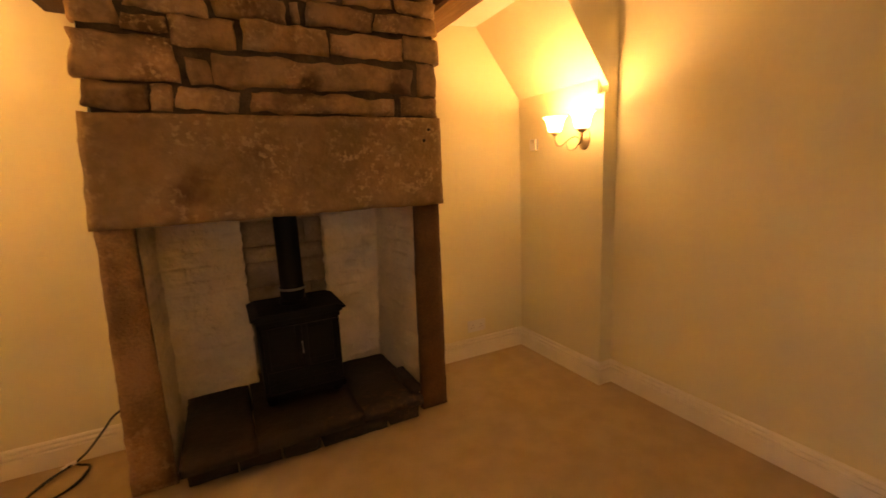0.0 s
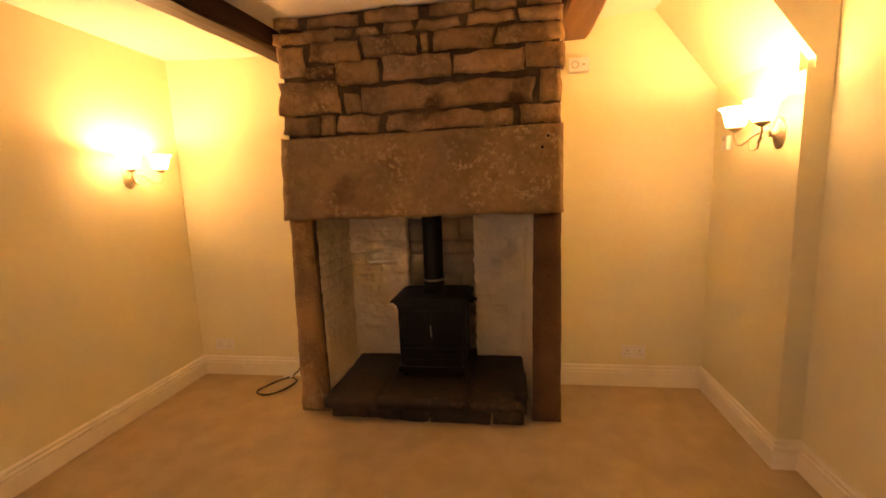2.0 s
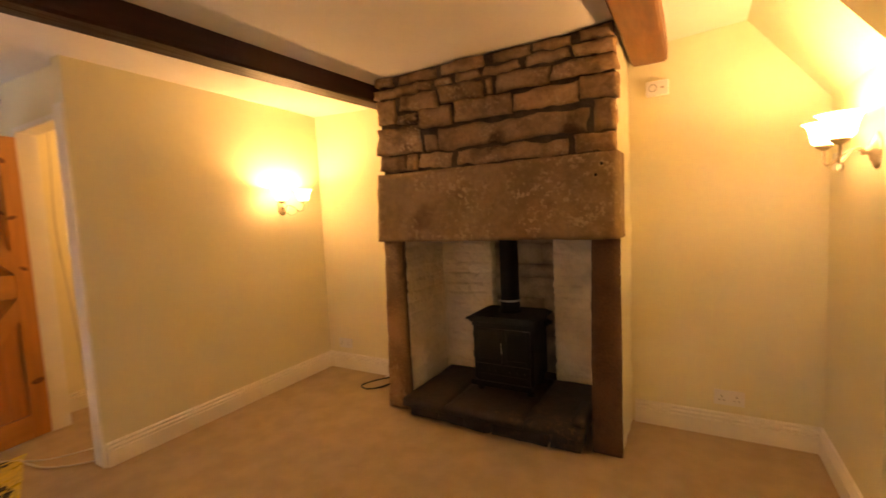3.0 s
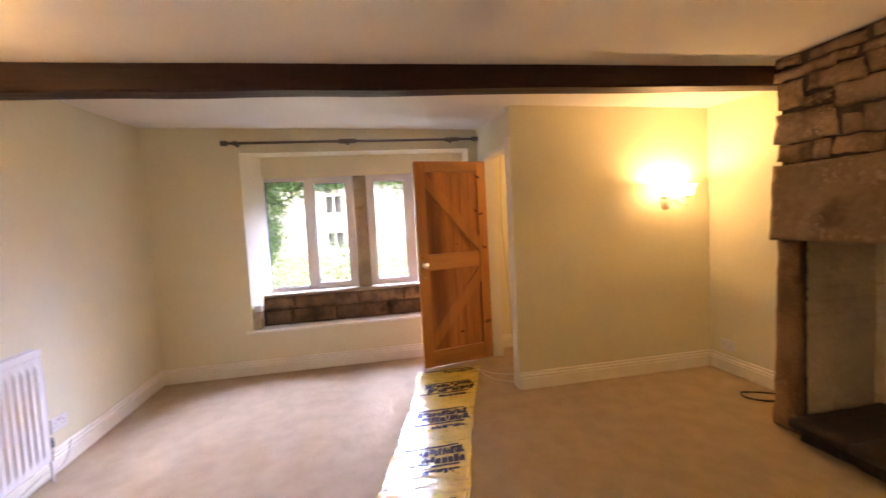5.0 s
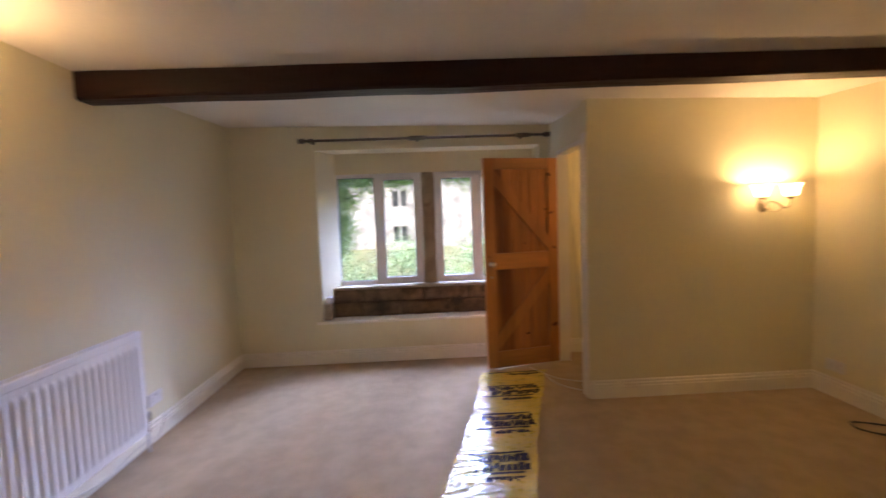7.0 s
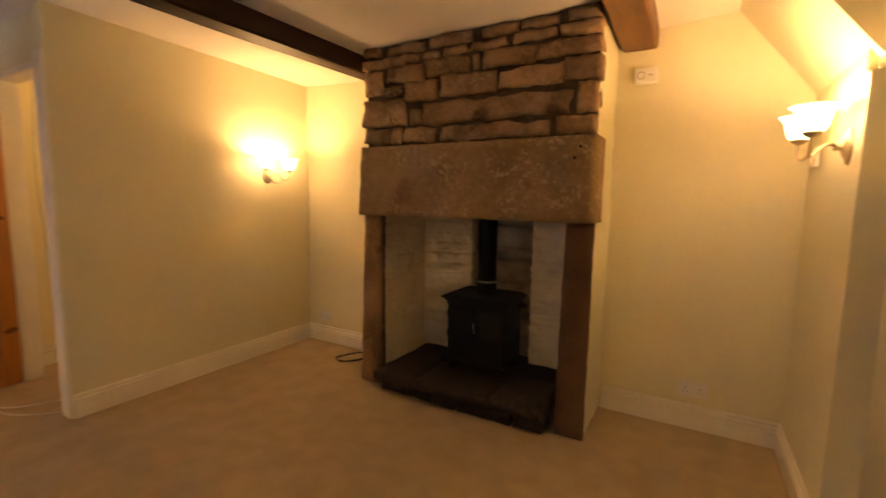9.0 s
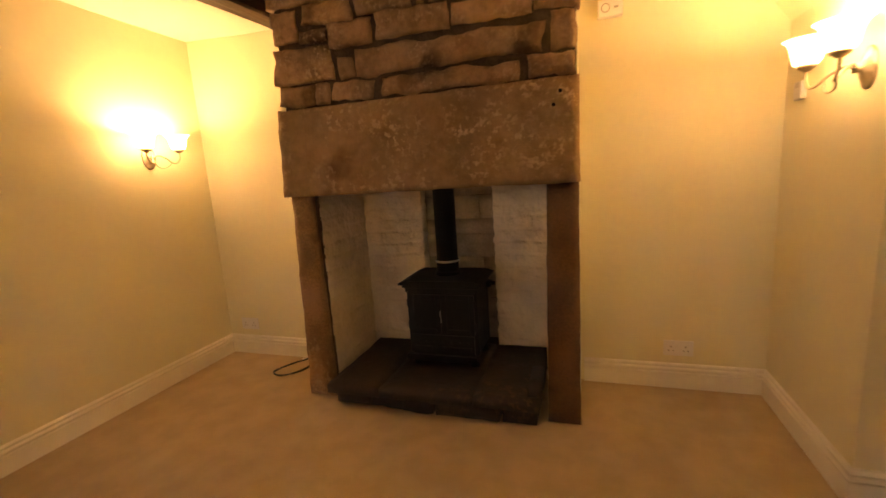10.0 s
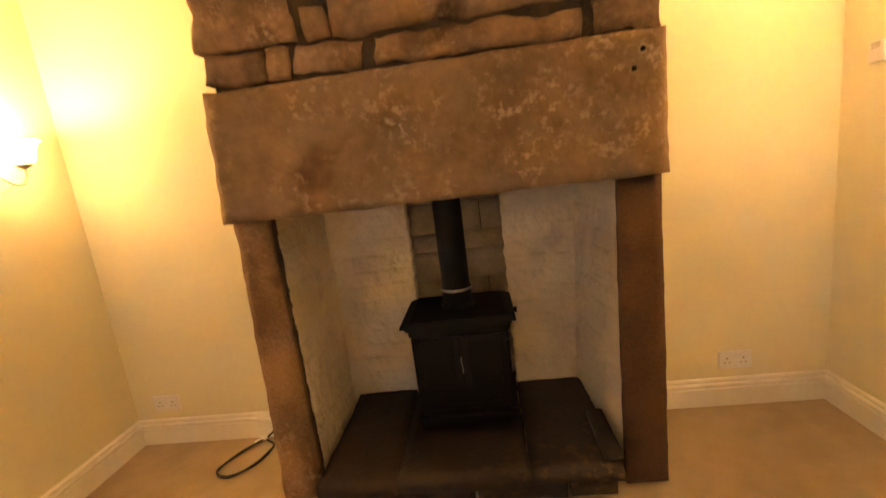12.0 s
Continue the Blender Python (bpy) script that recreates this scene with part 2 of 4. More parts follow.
M_BOARD = material("varnished_pine_board", (0.46, 0.18, 0.044), 0.4, var=0.28, scale=3.5, fine=26, bump=0.1, bump_scale=60, dark=(0.20, 0.062, 0.016), dark_at=0.6, dark_scale=3.0,
                   stretch=(1, 1, 0.1), random_amount=0.25, coat=0.2)
M_PINE_H = material("varnished_pine_rail", (0.52, 0.225, 0.058), 0.35, var=0.2, scale=3.5, fine=26, bump=0.08, bump_scale=60, dark=(0.32, 0.115, 0.028), dark_at=0.62, dark_scale=3.0,
                    stretch=(0.1, 1, 1), random_amount=0.12, coat=0.3)
M_KNOT = material("pine_knot", (0.15, 0.045, 0.012), 0.4, var=0.4, scale=40, fine=120, bump=0.05)
M_DARKWOOD = material("dark_door_wood", (0.085, 0.03, 0.011), 0.45, var=0.3, scale=3.5, fine=26, bump=0.08, bump_scale=60, stretch=(1, 1, 0.1), random_amount=0.2)
M_UPVC = material("white_upvc", (0.80, 0.80, 0.80), 0.3, var=0.015, bump=0.01)
M_GASKET = material("black_gasket", (0.02, 0.02, 0.02), 0.6, var=0.1, bump=0.02)
M_MULLION = material("mullion_stone", (0.34, 0.27, 0.18), 0.85, var=0.2, scale=6, fine=60, bump=0.4, bump_scale=80, bump2=0.3, dark=(0.16, 0.12, 0.07), dark_at=0.6, dark_scale=4)
M_SILLSTONE = material("window_rubble", (0.17, 0.105, 0.055), 0.85, var=0.35, scale=9, fine=70, bump=0.45, bump_scale=80, bump2=0.4, bump2_scale=14, random_amount=0.5,
                       dark=(0.06, 0.04, 0.02), dark_at=0.6, dark_scale=6)
M_RAD = material("radiator_enamel", (0.82, 0.81, 0.80), 0.62, spec=0.25, var=0.01, bump=0.0)
M_STEEL = material("brushed_steel", (0.42, 0.40, 0.37), 0.32, metal=1.0, var=0.1, scale=12, bump=0.03)
M_BRASS = material("antique_brass", (0.55, 0.45, 0.31), 0.42, metal=0.75, var=0.15, scale=20, bump=0.04)
M_CHROME = material("chrome", (0.75, 0.74, 0.72), 0.12, metal=1.0, var=0.03, bump=0.0)
M_BLACKCABLE = material("black_cable", (0.015, 0.013, 0.012), 0.5, var=0.1, bump=0.02)
M_WHITECABLE = material("white_cable", (0.72, 0.68, 0.60), 0.45, var=0.05, bump=0.02)
M_INK = material("black_print", (0.010, 0.010, 0.011), 0.5, var=0.2, bump=0.05, bump2=0.5, bump2_scale=30, spec=0.4, coat=0.5)
M_POLE = material("dark_bronze", (0.16, 0.135, 0.11), 0.4, metal=0.8, var=0.15, scale=14, bump=0.03)
M_GREYMARK = material("grey_mark", (0.40, 0.37, 0.32), 0.5, var=0.1, bump=0.0)
M_CAP = material("dark_cap", (0.06, 0.055, 0.05), 0.45, var=0.1, bump=0.0)
M_ASH = material("house_stone", (0.37, 0.37, 0.36), 0.9, var=0.4, scale=1.6, fine=20, bump=0.2, bump_scale=30)
M_ROOF = material("slate_roof", (0.16, 0.15, 0.15), 0.8, var=0.2, scale=4, fine=20, bump=0.2, bump_scale=20)
M_DARKPANE = material("dark_pane", (0.10, 0.11, 0.12), 0.12, var=0.2, bump=0.0)
M_GRASS = material("lawn_grass", (0.17, 0.18, 0.10), 0.9, var=0.35, scale=2, fine=60, bump=0.6, bump_scale=60, spec=0.1)
M_LEAF = material("ivy_leaf", (0.13, 0.24, 0.05), 0.5, var=0.35, scale=9, fine=40, bump=0.1)
M_LEAF2 = material("shrub_leaf", (0.16, 0.25, 0.10), 0.55, var=0.4, scale=6, fine=40, bump=0.1)
M_BLOOM = material("blossom_leaf", (0.24, 0.26, 0.15), 0.6, var=0.4, scale=5, fine=40, bump=0.1)
M_TWIG = material("twig_bark", (0.10, 0.07, 0.045), 0.85, var=0.3, scale=20, bump=0.3)


def glass_material():
    m = bpy.data.materials.new("clear_glass")
    m.use_nodes = True
    b = m.node_tree.nodes["Principled BSDF"]
    b.inputs["Base Color"].default_value = (1, 1, 1, 1)
    b.inputs["Roughness"].default_value, b.inputs["Transmission Weight"].default_value, b.inputs["IOR"].default_value = 0.0, 1.0, 1.45
    return m


def shade_material():
    """Frosted glass round a lit bulb: it lets light through, scatters it, and glows."""
    m = bpy.data.materials.new("lit_frosted_glass")
    m.use_nodes = True
    nd, lk = m.node_tree.nodes, m.node_tree.links.new
    b, out = nd["Principled BSDF"], nd["Material Output"]
    b.inputs["Base Color"].default_value, b.inputs["Roughness"].default_value = (0.9, 0.87, 0.8, 1), 0.35
    b.inputs["Emission Color"].default_value, b.inputs["Emission Strength"].default_value = (1.0, 0.74, 0.42, 1), 2.6
    tr, mx = nd.new("ShaderNodeBsdfTranslucent"), nd.new("ShaderNodeMixShader")
    tr.inputs[0].default_value = (0.9, 0.85, 0.75, 1)
    mx.inputs[0].default_value = 0.65
    lk(b.outputs[0], mx.inputs[1]), lk(tr.outputs[0], mx.inputs[2]), lk(mx.outputs[0], out.inputs[0])
    return m


def film_material():
    """Thin yellow plastic film, glossy and crumpled."""
    m = material("yellow_film", (0.82, 0.66, 0.11), 0.3, var=0.1, scale=6, fine=40, bump=0.12, bump_scale=90, bump2=0.18, bump2_scale=30, coat=1.0, spec=0.6)
    b = m.node_tree.nodes["Principled BSDF"]
    b.inputs["Coat Roughness"].default_value, b.inputs["Coat IOR"].default_value, b.inputs["IOR"].default_value = 0.12, 1.8, 1.5
    return m


M_GLASS, M_SHADE, M_FILM = glass_material(), shade_material(), film_material()

# ---- plan ----
X_WEST, X_EAST, Y_SOUTH, Y_NORTH = -2.53, 2.19, -2.26, 2.63
X_LAMP, Y_DOOR, Y_CORNER = -1.38, 0.90, 0.853
X_REC, Y_NIB = 2.088, 1.854
FACE = 2.10
TOP = 2.62


def ceiling_z(x, y):
    return 2.235 - 0.018 * (y - 1.4) + 0.05 * max(0.0, -0.9 - x) + 0.06 * max(0.0, x - 0.9)


# floor: one fitted carpet through room and lobby
bm = bmesh.new()
sheet(bm, 40, 40, lambda u, v: (-3.0 + 6.6 * u, -2.6 + 5.7 * v, 0.003 * n3(u * 6, v * 6, 0) - 0.003))
floor = structure("floor", bm, M_CARPET, "beige cut-pile fitted carpet over the whole floor", True, "carpet")
md = floor.modifiers.new("thickness", "SOLIDIFY")
md.thickness, md.offset = 0.05, -1

# ceiling: slightly sloping, uneven plaster
bm = bmesh.new()
sheet(bm, 60, 60, lambda u, v: ((x := -2.75 + 6.3 * u), (y := -2.5 + 5.5 * v), ceiling_z(x, y) + 0.004 * n3(x, y, 3, 1.7) + 0.0015 * n3(x, y, 7, 7)))
ceiling = structure("ceiling", bm, M_CEIL, "uneven cream painted plaster ceiling", True, "ceiling")
md = ceiling.modifiers.new("thickness", "SOLIDIFY")
md.thickness, md.offset = 0.06, 1

WIN_Y0, WIN_Y1, WIN_Z0, WIN_Z1 = -1.43, 0.80, 0.43, 2.135
# west wall with the splayed window recess
WX = X_WEST - 0.50
structure("wall_west", solid((WX, X_WEST, -2.6, WIN_Y0, -0.05, TOP), (WX, X_WEST, WIN_Y1, 3.0, -0.05, TOP), (WX, X_WEST, WIN_Y0, WIN_Y1, -0.05, WIN_Z0 - 0.02),
                             (WX, X_WEST, WIN_Y0, WIN_Y1, WIN_Z1, TOP), (WX, X_WEST - 0.27, WIN_Y0, WIN_Y1, 1.925, WIN_Z1)), M_WALL, "thick magnolia painted wall with a deep window recess")
bm = bmesh.new()
prism(bm, [(WIN_Y0, X_WEST + 0.002), (WIN_Y0, X_WEST - 0.285), (WIN_Y0 + 0.145, X_WEST - 0.285), (WIN_Y0 + 0.004, X_WEST + 0.002)], 0.64, WIN_Z1 - 0.002, "y")
for v in bm.verts:
    v.co = (v.co.z, v.co.x, v.co.y)
bmesh.ops.recalc_face_normals(bm, faces=bm.faces[:])
structure("trim_window_reveal", bm, M_WALL, "white painted splayed plaster window reveal")
structure("wall_south", solid((-3.03, 3.6, Y_SOUTH - 0.2, Y_SOUTH, -0.05, TOP)), M_WALL, "long magnolia painted wall behind the radiator")
E_OPEN0, E_OPEN1 = -1.10, -0.30
structure("wall_east", solid((X_EAST, X_EAST + 0.12, Y_SOUTH, E_OPEN0, -0.05, TOP), (X_EAST, X_EAST + 0.12, E_OPEN1, Y_NIB + 0.02, -0.05, TOP), (X_EAST, X_EAST + 0.12, E_OPEN0, E_OPEN1, 2.02, TOP)), M_WALL,
          "magnolia painted partition wall with a doorway")
structure("wall_hall", solid((3.4, 3.5, -2.3, 3.0, -0.05, TOP)), M_WALL, "plain magnolia wall of the hall beyond the doorway")
structure("wall_north", solid((-2.6, -0.26, Y_NORTH, Y_NORTH + 0.3, -0.05, TOP), (1.16, 3.5, Y_NORTH, Y_NORTH + 0.3, -0.05, TOP), (-0.26, 1.16, Y_NORTH + 0.30, Y_NORTH + 0.4, -0.05, TOP),
                              (-0.26, 1.16, Y_NORTH, Y_NORTH + 0.3, 1.45, TOP)), M_WALL, "magnolia painted alcove walls either side of the chimney breast")
structure("wall_lamp", solid((X_LAMP - 0.11, X_LAMP, Y_CORNER, Y_NORTH, -0.05, TOP)), M_WALL, "magnolia painted partition wall carrying a wall light")
structure("wall_door", solid((X_WEST, -2.29, Y_DOOR, Y_DOOR + 0.1, -0.05, TOP), (-2.29, X_LAMP - 0.11, Y_DOOR, Y_DOOR + 0.1, 2.02, TOP)), M_WALL, "magnolia painted wall over the lobby doorway")
# alcove wall, ledge, bulkhead and sloping soffit
bm = bmesh.new()
box(bm, X_REC, X_EAST + 0.12, Y_NIB, Y_NORTH, -0.05, 1.735)
prism(bm, [(2.118, 1.735), (2.118, 1.778), (1.62, 2.425), (1.62, TOP), (2.31, TOP), (2.31, 1.735)], Y_NIB, Y_NIB + 0.05)
prism(bm, [(X_REC, 1.735), (X_REC, 1.817), (1.62, 2.425), (1.62, TOP), (2.31, TOP), (2.31, 1.735)], Y_NIB + 0.05, Y_NORTH)
structure("wall_alcove", bm, M_WALL, "magnolia painted alcove wall with a ledge and sloping bulkhead")


# skirting boards
SKIRT = [(0.0, 0.0), (0.020, 0.0), (0.020, 0.086), (0.018, 0.089), (0.010, 0.091), (0.010, 0.096), (0.018, 0.099), (0.021, 0.105), (0.019, 0.111),
         (0.013, 0.114), (0.006, 0.115), (0.006, 0.120), (0.011, 0.123), (0.013, 0.128), (0.009, 0.135), (0.0, 0.139)]


def skirting(name, x0, y0, x1, y1, mitre0=0, mitre1=0):
    """A moulded board along a wall, seen from its room with the wall behind it; mitres lengthen or shorten the face."""
    d = Vector((x1 - x0, y1 - y0, 0))
    ln = d.length
    d.normalize()
    nrm = Vector((-d.y, d.x, 0))
    bm = bmesh.new()
    a = [bm.verts.new(Vector((x0, y0, 0)) + nrm * (p + 0.0005) + d * (mitre0 * p) + Vector((0, 0, z))) for p, z in SKIRT]
    b = [bm.verts.new(Vector((x0, y0, 0)) + d * ln + nrm * (p + 0.0005) - d * (mitre1 * p) + Vector((0, 0, z))) for p, z in SKIRT]
    for i in range(len(a)):
        j = (i + 1) % len(a)
        bm.faces.new((a[i], a[j], b[j], b[i]))
    bm.faces.new(a[::-1])
    bm.faces.new(b)
    bmesh.ops.recalc_face_normals(bm, faces=bm.faces[:])
    structure(name, bm, M_TRIM, "cream-white moulded wooden skirting board", category="skirting board")


skirting("baseboard_1", -0.30, Y_NORTH, X_LAMP, Y_NORTH, 0, 1)
skirting("baseboard_2", X_LAMP, Y_NORTH, X_LAMP, Y_CORNER, 1, 0)
skirting("baseboard_3", X_REC, Y_NORTH, 1.19, Y_NORTH, 1, 0)
skirting("baseboard_4", X_REC, Y_NIB, X_REC, Y_NORTH, -1, 1)
skirting("baseboard_5", X_EAST, Y_NIB, X_REC, Y_NIB, 1, -1)
skirting("baseboard_6", X_EAST, E_OPEN1 + 0.06, X_EAST, Y_NIB, 0, 1)
skirting("baseboard_7", X_WEST, Y_SOUTH, X_EAST, Y_SOUTH, 1, 1)
skirting("baseboard_8", X_WEST, Y_DOOR, X_WEST, Y_SOUTH, 0, 1)
skirting("baseboard_9", X_WEST, Y_NORTH, X_WEST, Y_DOOR + 0.1, 0, 0)

# ---- ceiling beams ----


def beam(name, ends, mat, label, seed):
    """A hewn beam between two ends of (west x, east x, y, bottom z), its top sunk in the ceiling."""
    (w0, e0, y0, b0), (w1, e1, y1, b1) = ends
    bm = bmesh.new()
    n = 60
    rings = []
    for i in range(n + 1):
        t = i / n
        y = y0 + (y1 - y0) * t
        w, e, b = w0 + (w1 - w0) * t, e0 + (e1 - e0) * t, b0 + (b1 - b0) * t
        w += 0.008 * n3(1, y, seed, 2.2)
        e += 0.008 * n3(2, y, seed, 2.2)
        b += 0.008 * n3(3, y, seed, 1.8)
        c = 0.012 + 0.006 * n3(4, y, seed, 5)
        top = ceiling_z(w, y) + 0.03
        rings.append([bm.verts.new(p) for p in ((w, y, top), (w, y, (top + b) / 2), (w, y, b + c), (w + c, y, b), ((w + e) / 2, y, b - 0.002), (e - c, y, b), (e, y, b + c), (e + 0.004 * n3(5, y, seed, 4), y, (top + b) / 2), (e, y, top))])
    for r, s in zip(rings, rings[1:]):
        for k in range(8):
            bm.faces.new((r[k], r[k + 1], s[k + 1], s[k]))
    bm.faces.new(rings[0])
    bm.faces.new(rings[-1][::-1])
    bmesh.ops.recalc_face_normals(bm, faces=bm.faces[:])
    ob = link_mesh(name, bm, mat)
    return tagged(ob, label, "ceiling beam", "ceiling beams")


beam("ceiling_beam", ((-0.47, -0.325, Y_NORTH, 2.105), (-0.83, -0.685, Y_SOUTH, 2.15)), M_BEAM, "dark-stained hewn oak beam across the ceiling", 3)
beam("ceiling_beam", ((1.195, 1.375, Y_NORTH, 2.14), (1.195, 1.375, Y_SOUTH, 2.16)), M_BEAM2, "brown-stained hewn oak beam beside the chimney breast", 8)

# ---- fireplace ----
fire = thing("fireplace", "sandstone fireplace with a huge lintel and limewashed inside", "fireplace", 0.45, FACE, 0)


def fpart(name, bm, mat, label="", smooth=False, parent=None):
    """A piece of the fireplace, given in the room's metres."""
    bmesh.ops.translate(bm, vec=(-0.45, -FACE, 0), verts=bm.verts[:])
    return part(name, bm, mat, parent or fire, label, smooth)


bm = bmesh.new()
box(bm, -0.265, 1.165, FACE + 0.020, Y_NORTH + 0.01, 1.24, TOP - 0.3)
core = fpart("mortar_core", bm, M_MORTAR, "dark recessed mortar behind the stones")
bm = bmesh.new()
rough_block(bm, -0.335, 1.182, 1.172, 1.612, FACE - 0.012, FACE + 0.22, amp=0.005, step=0.025, edge=0.012, seed=4, slant=(0.0, 0.028, 0.0, 0.0))
lintel = fpart("lintel", bm, M_LINTEL, "massive worn brown sandstone lintel with pale scars", True)
# upper disc is dark to pass for a hole, the lower is a bolt
for hx, hz in ((1.106, 1.554), (1.078, 1.50)):
    bm = bmesh.new()
    lathe(bm, [(0.008, 0.0), (0.008, 0.004), (0.005, 0.006)], 10, Matrix.Translation((hx, FACE - 0.014, hz)) @ pose(0, 0, 0, 90))
    fpart("bolt", bm, M_IRON, "old iron fixing, the upper disc a dark hole")
bm = bmesh.new()
rough_block(bm, -0.365, -0.193, 0.0, 1.178, FACE + 0.048, FACE + 0.095, amp=0.004, step=0.03, edge=0.012, seed=11, slant=(0.0, 0.035, -0.012, 0.0))
fpart("jamb", bm, M_JAMB2, "tall pale sandstone jamb", True)
bm = bmesh.new()
rough_block(bm, 1.028, 1.176, 0.0, 1.172, FACE + 0.036, FACE + 0.085, amp=0.003, step=0.03, edge=0.008, seed=17, slant=(-0.008, 0.008, 0.0, 0.0))
fpart("jamb", bm, M_JAMB, "tall reddish sandstone jamb", True)
# dark strip that draws the shadow line between left jamb and cheek
bm = bmesh.new()
box(bm, -0.240, -0.204, FACE + 0.09, FACE + 0.13, 0.0, 1.24)
fpart("open_joint", bm, M_MORTAR, "dark strip for the shadow line in the gap behind the jamb")
# painted rubble side of the chimney breast
bm = bmesh.new()
sheet(bm, 20, 80, lambda u, v: (1.172 + 0.012 * n3(u * 0.5, v * 2.3, 2, 7) + 0.006 * n3(u * 0.5, v * 2.3, 5, 16), FACE + (0.095 if v < 0.51 else 0.035) + u * (Y_NORTH - FACE - (0.09 if v < 0.51 else 0.03)), 2.3 * v))
fpart("painted_side", bm, M_WALL, "magnolia painted rubble side", True)
bm = bmesh.new()
sheet(bm, 10, 40, lambda u, v: (-0.262 - 0.05 * (1 - v), Y_NORTH - u * (Y_NORTH - FACE - (0.10 if v < 0.51 else 0.035)), 2.3 * v))
fpart("painted_side", bm, M_WALL, "magnolia painted rubble side", True)
# splayed limewashed inside
NB = 2.735


def lime(run, z, s):
    """Relief of limewashed brick at a distance along the wall and a height: courses, blurred joints, uneven faces."""
    h = 0.078
    z += 0.012 * n3(run * 2.5, s, z * 1.5, 2) + 0.05
    row = math.floor(z / h)
    fz = z / h - row
    x = run / 0.225 + 0.5 * (row % 2) + 0.25 * n3(row * 3.7, s, 1)
    col = math.floor(x)
    fx = x - col
    joint = max(max(0, 1 - min(fz, 1 - fz) / 0.14), 0.7 * max(0, 1 - min(fx, 1 - fx) / 0.05))
    deep = 0.5 + n3(run * 4, s + 7, z * 4)
    face = 0.008 * n3(col * 5.3, row * 7.1, s * 3 + 0.5)
    return 0.011 * joint * max(0, deep) + face + 0.008 * n3(run, s, z, 9) + 0.005 * n3(run, s, z, 27)


bm = bmesh.new()
sheet(bm, 60, 150, lambda u, v: (-0.200 - 0.004 * min(1.0, u * 1.6) - lime(u * 0.6, v * 1.26, 1), FACE + 0.118 + u * (NB - FACE - 0.118), 1.26 * v))
fpart("inner_wall", bm, M_LIMEWASH, "limewashed rough inner cheek", True)
bm = bmesh.new()
sheet(bm, 60, 150, lambda u, v: (0.965 + 0.05 * v + (0.075 - 0.045 * v) * u + lime(u * 0.6, v * 1.26, 2), NB - u * (NB - FACE - 0.08), 1.26 * v))
fpart("inner_wall", bm, M_LIMEWASH, "limewashed rough inner cheek", True)
for x0, x1, s in ((-0.21, 0.205, 3), (0.668, 1.06, 4)):
    bm = bmesh.new()

    def back(u, v, x0=x0, x1=x1, s=s):
        x = x0 + (x1 - x0) * u
        edge = 1 if 0 < u < 1 else 0.012 * n3(v * 30, s, 1)
        return (x + (edge if u in (0.0, 1.0) else 0), NB + lime(u * 0.4, v * 1.26, s), 1.26 * v)
    g = sheet(bm, 50, 150, back)
    rim = g[50] if s == 3 else g[0]
    deep = [bm.verts.new((v.co.x, NB + 0.10, v.co.z)) for v in rim]
    for i in range(len(rim) - 1):
        bm.faces.new((rim[i], deep[i], deep[i + 1], rim[i + 1]))
    bmesh.ops.recalc_face_normals(bm, faces=bm.faces[:])
    fpart("inner_wall", bm, M_LIMEWASH, "limewashed brick back wall", True)
bm = bmesh.new()
box(bm, 0.15, 0.72, NB + 0.098, NB + 0.115, 0.0, 1.5)
flue_back = fpart("flue_back", bm, M_MORTAR, "sooty flue recess behind the stove")
# flue bricks, painted thinly and stained
random.seed(5)
z = 0.15
while z < 1.22:
    hgt = random.uniform(0.085, 0.16)
    x = 0.20
    while x < 0.66:
        w = min(random.uniform(0.30, 0.60), 0.68 - x)
        bm = bmesh.new()
        rough_block(bm, x, x + w, z, z + hgt - 0.002, NB + 0.075 + random.uniform(-0.006, 0.006), NB + 0.10, amp=0.003, step=0.05, edge=0.004, seed=random.random() * 50, round_off=0.012)
        fpart("brick", bm, M_BACKBRICK, "", True, fire)
        x += w + 0.003
    z += hgt
# closing the top of the inside
bm = bmesh.new()
box(bm, -0.26, 1.16, FACE + 0.21, NB + 0.2, 1.255, 1.30)
fpart("throat_plate", bm, M_MORTAR, "dark plate closing the throat")

# rubble above the lintel, stone by stone: ends along the course, bottom, top, drop from end to end
LOWER_STONES = (
    (-0.28, -0.085, 1.627, 1.722, 0.006), (-0.068, 0.003, 1.622, 1.718, 0.0), (0.016, 0.245, 1.624, 1.717, 0.008), (0.285, 0.945, 1.622, 1.704, 0.010),
    (0.98, 1.178, 1.620, 1.703, 0.006), (-0.30, 0.035, 1.733, 1.905, 0.010), (0.055, 0.142, 1.732, 1.826, 0.002), (0.16, 1.035, 1.726, 1.848, 0.0),
    (1.06, 1.182, 1.724, 1.872, 0.004), (-0.292, -0.132, 1.928, 2.078, 0.006), (-0.118, 0.018, 1.918, 1.970, 0.004),
)
UPPER_STONES = (
    (0.03, 0.262, 1.870, 1.984, 0.008), (0.284, 0.642, 1.876, 1.990, 0.010), (0.655, 0.995, 1.878, 1.980, 0.0), (1.012, 1.182, 1.884, 1.994, 0.008),
    (-0.30, 0.028, 2.094, 2.150, 0.010), (-0.10, 0.162, 1.988, 2.084, 0.008), (0.178, 0.458, 1.995, 2.094, 0.012), (0.482, 0.532, 1.996, 2.082, 0.0),
    (0.552, 0.842, 2.000, 2.090, 0.004), (0.868, 1.182, 2.006, 2.082, 0.004),
)
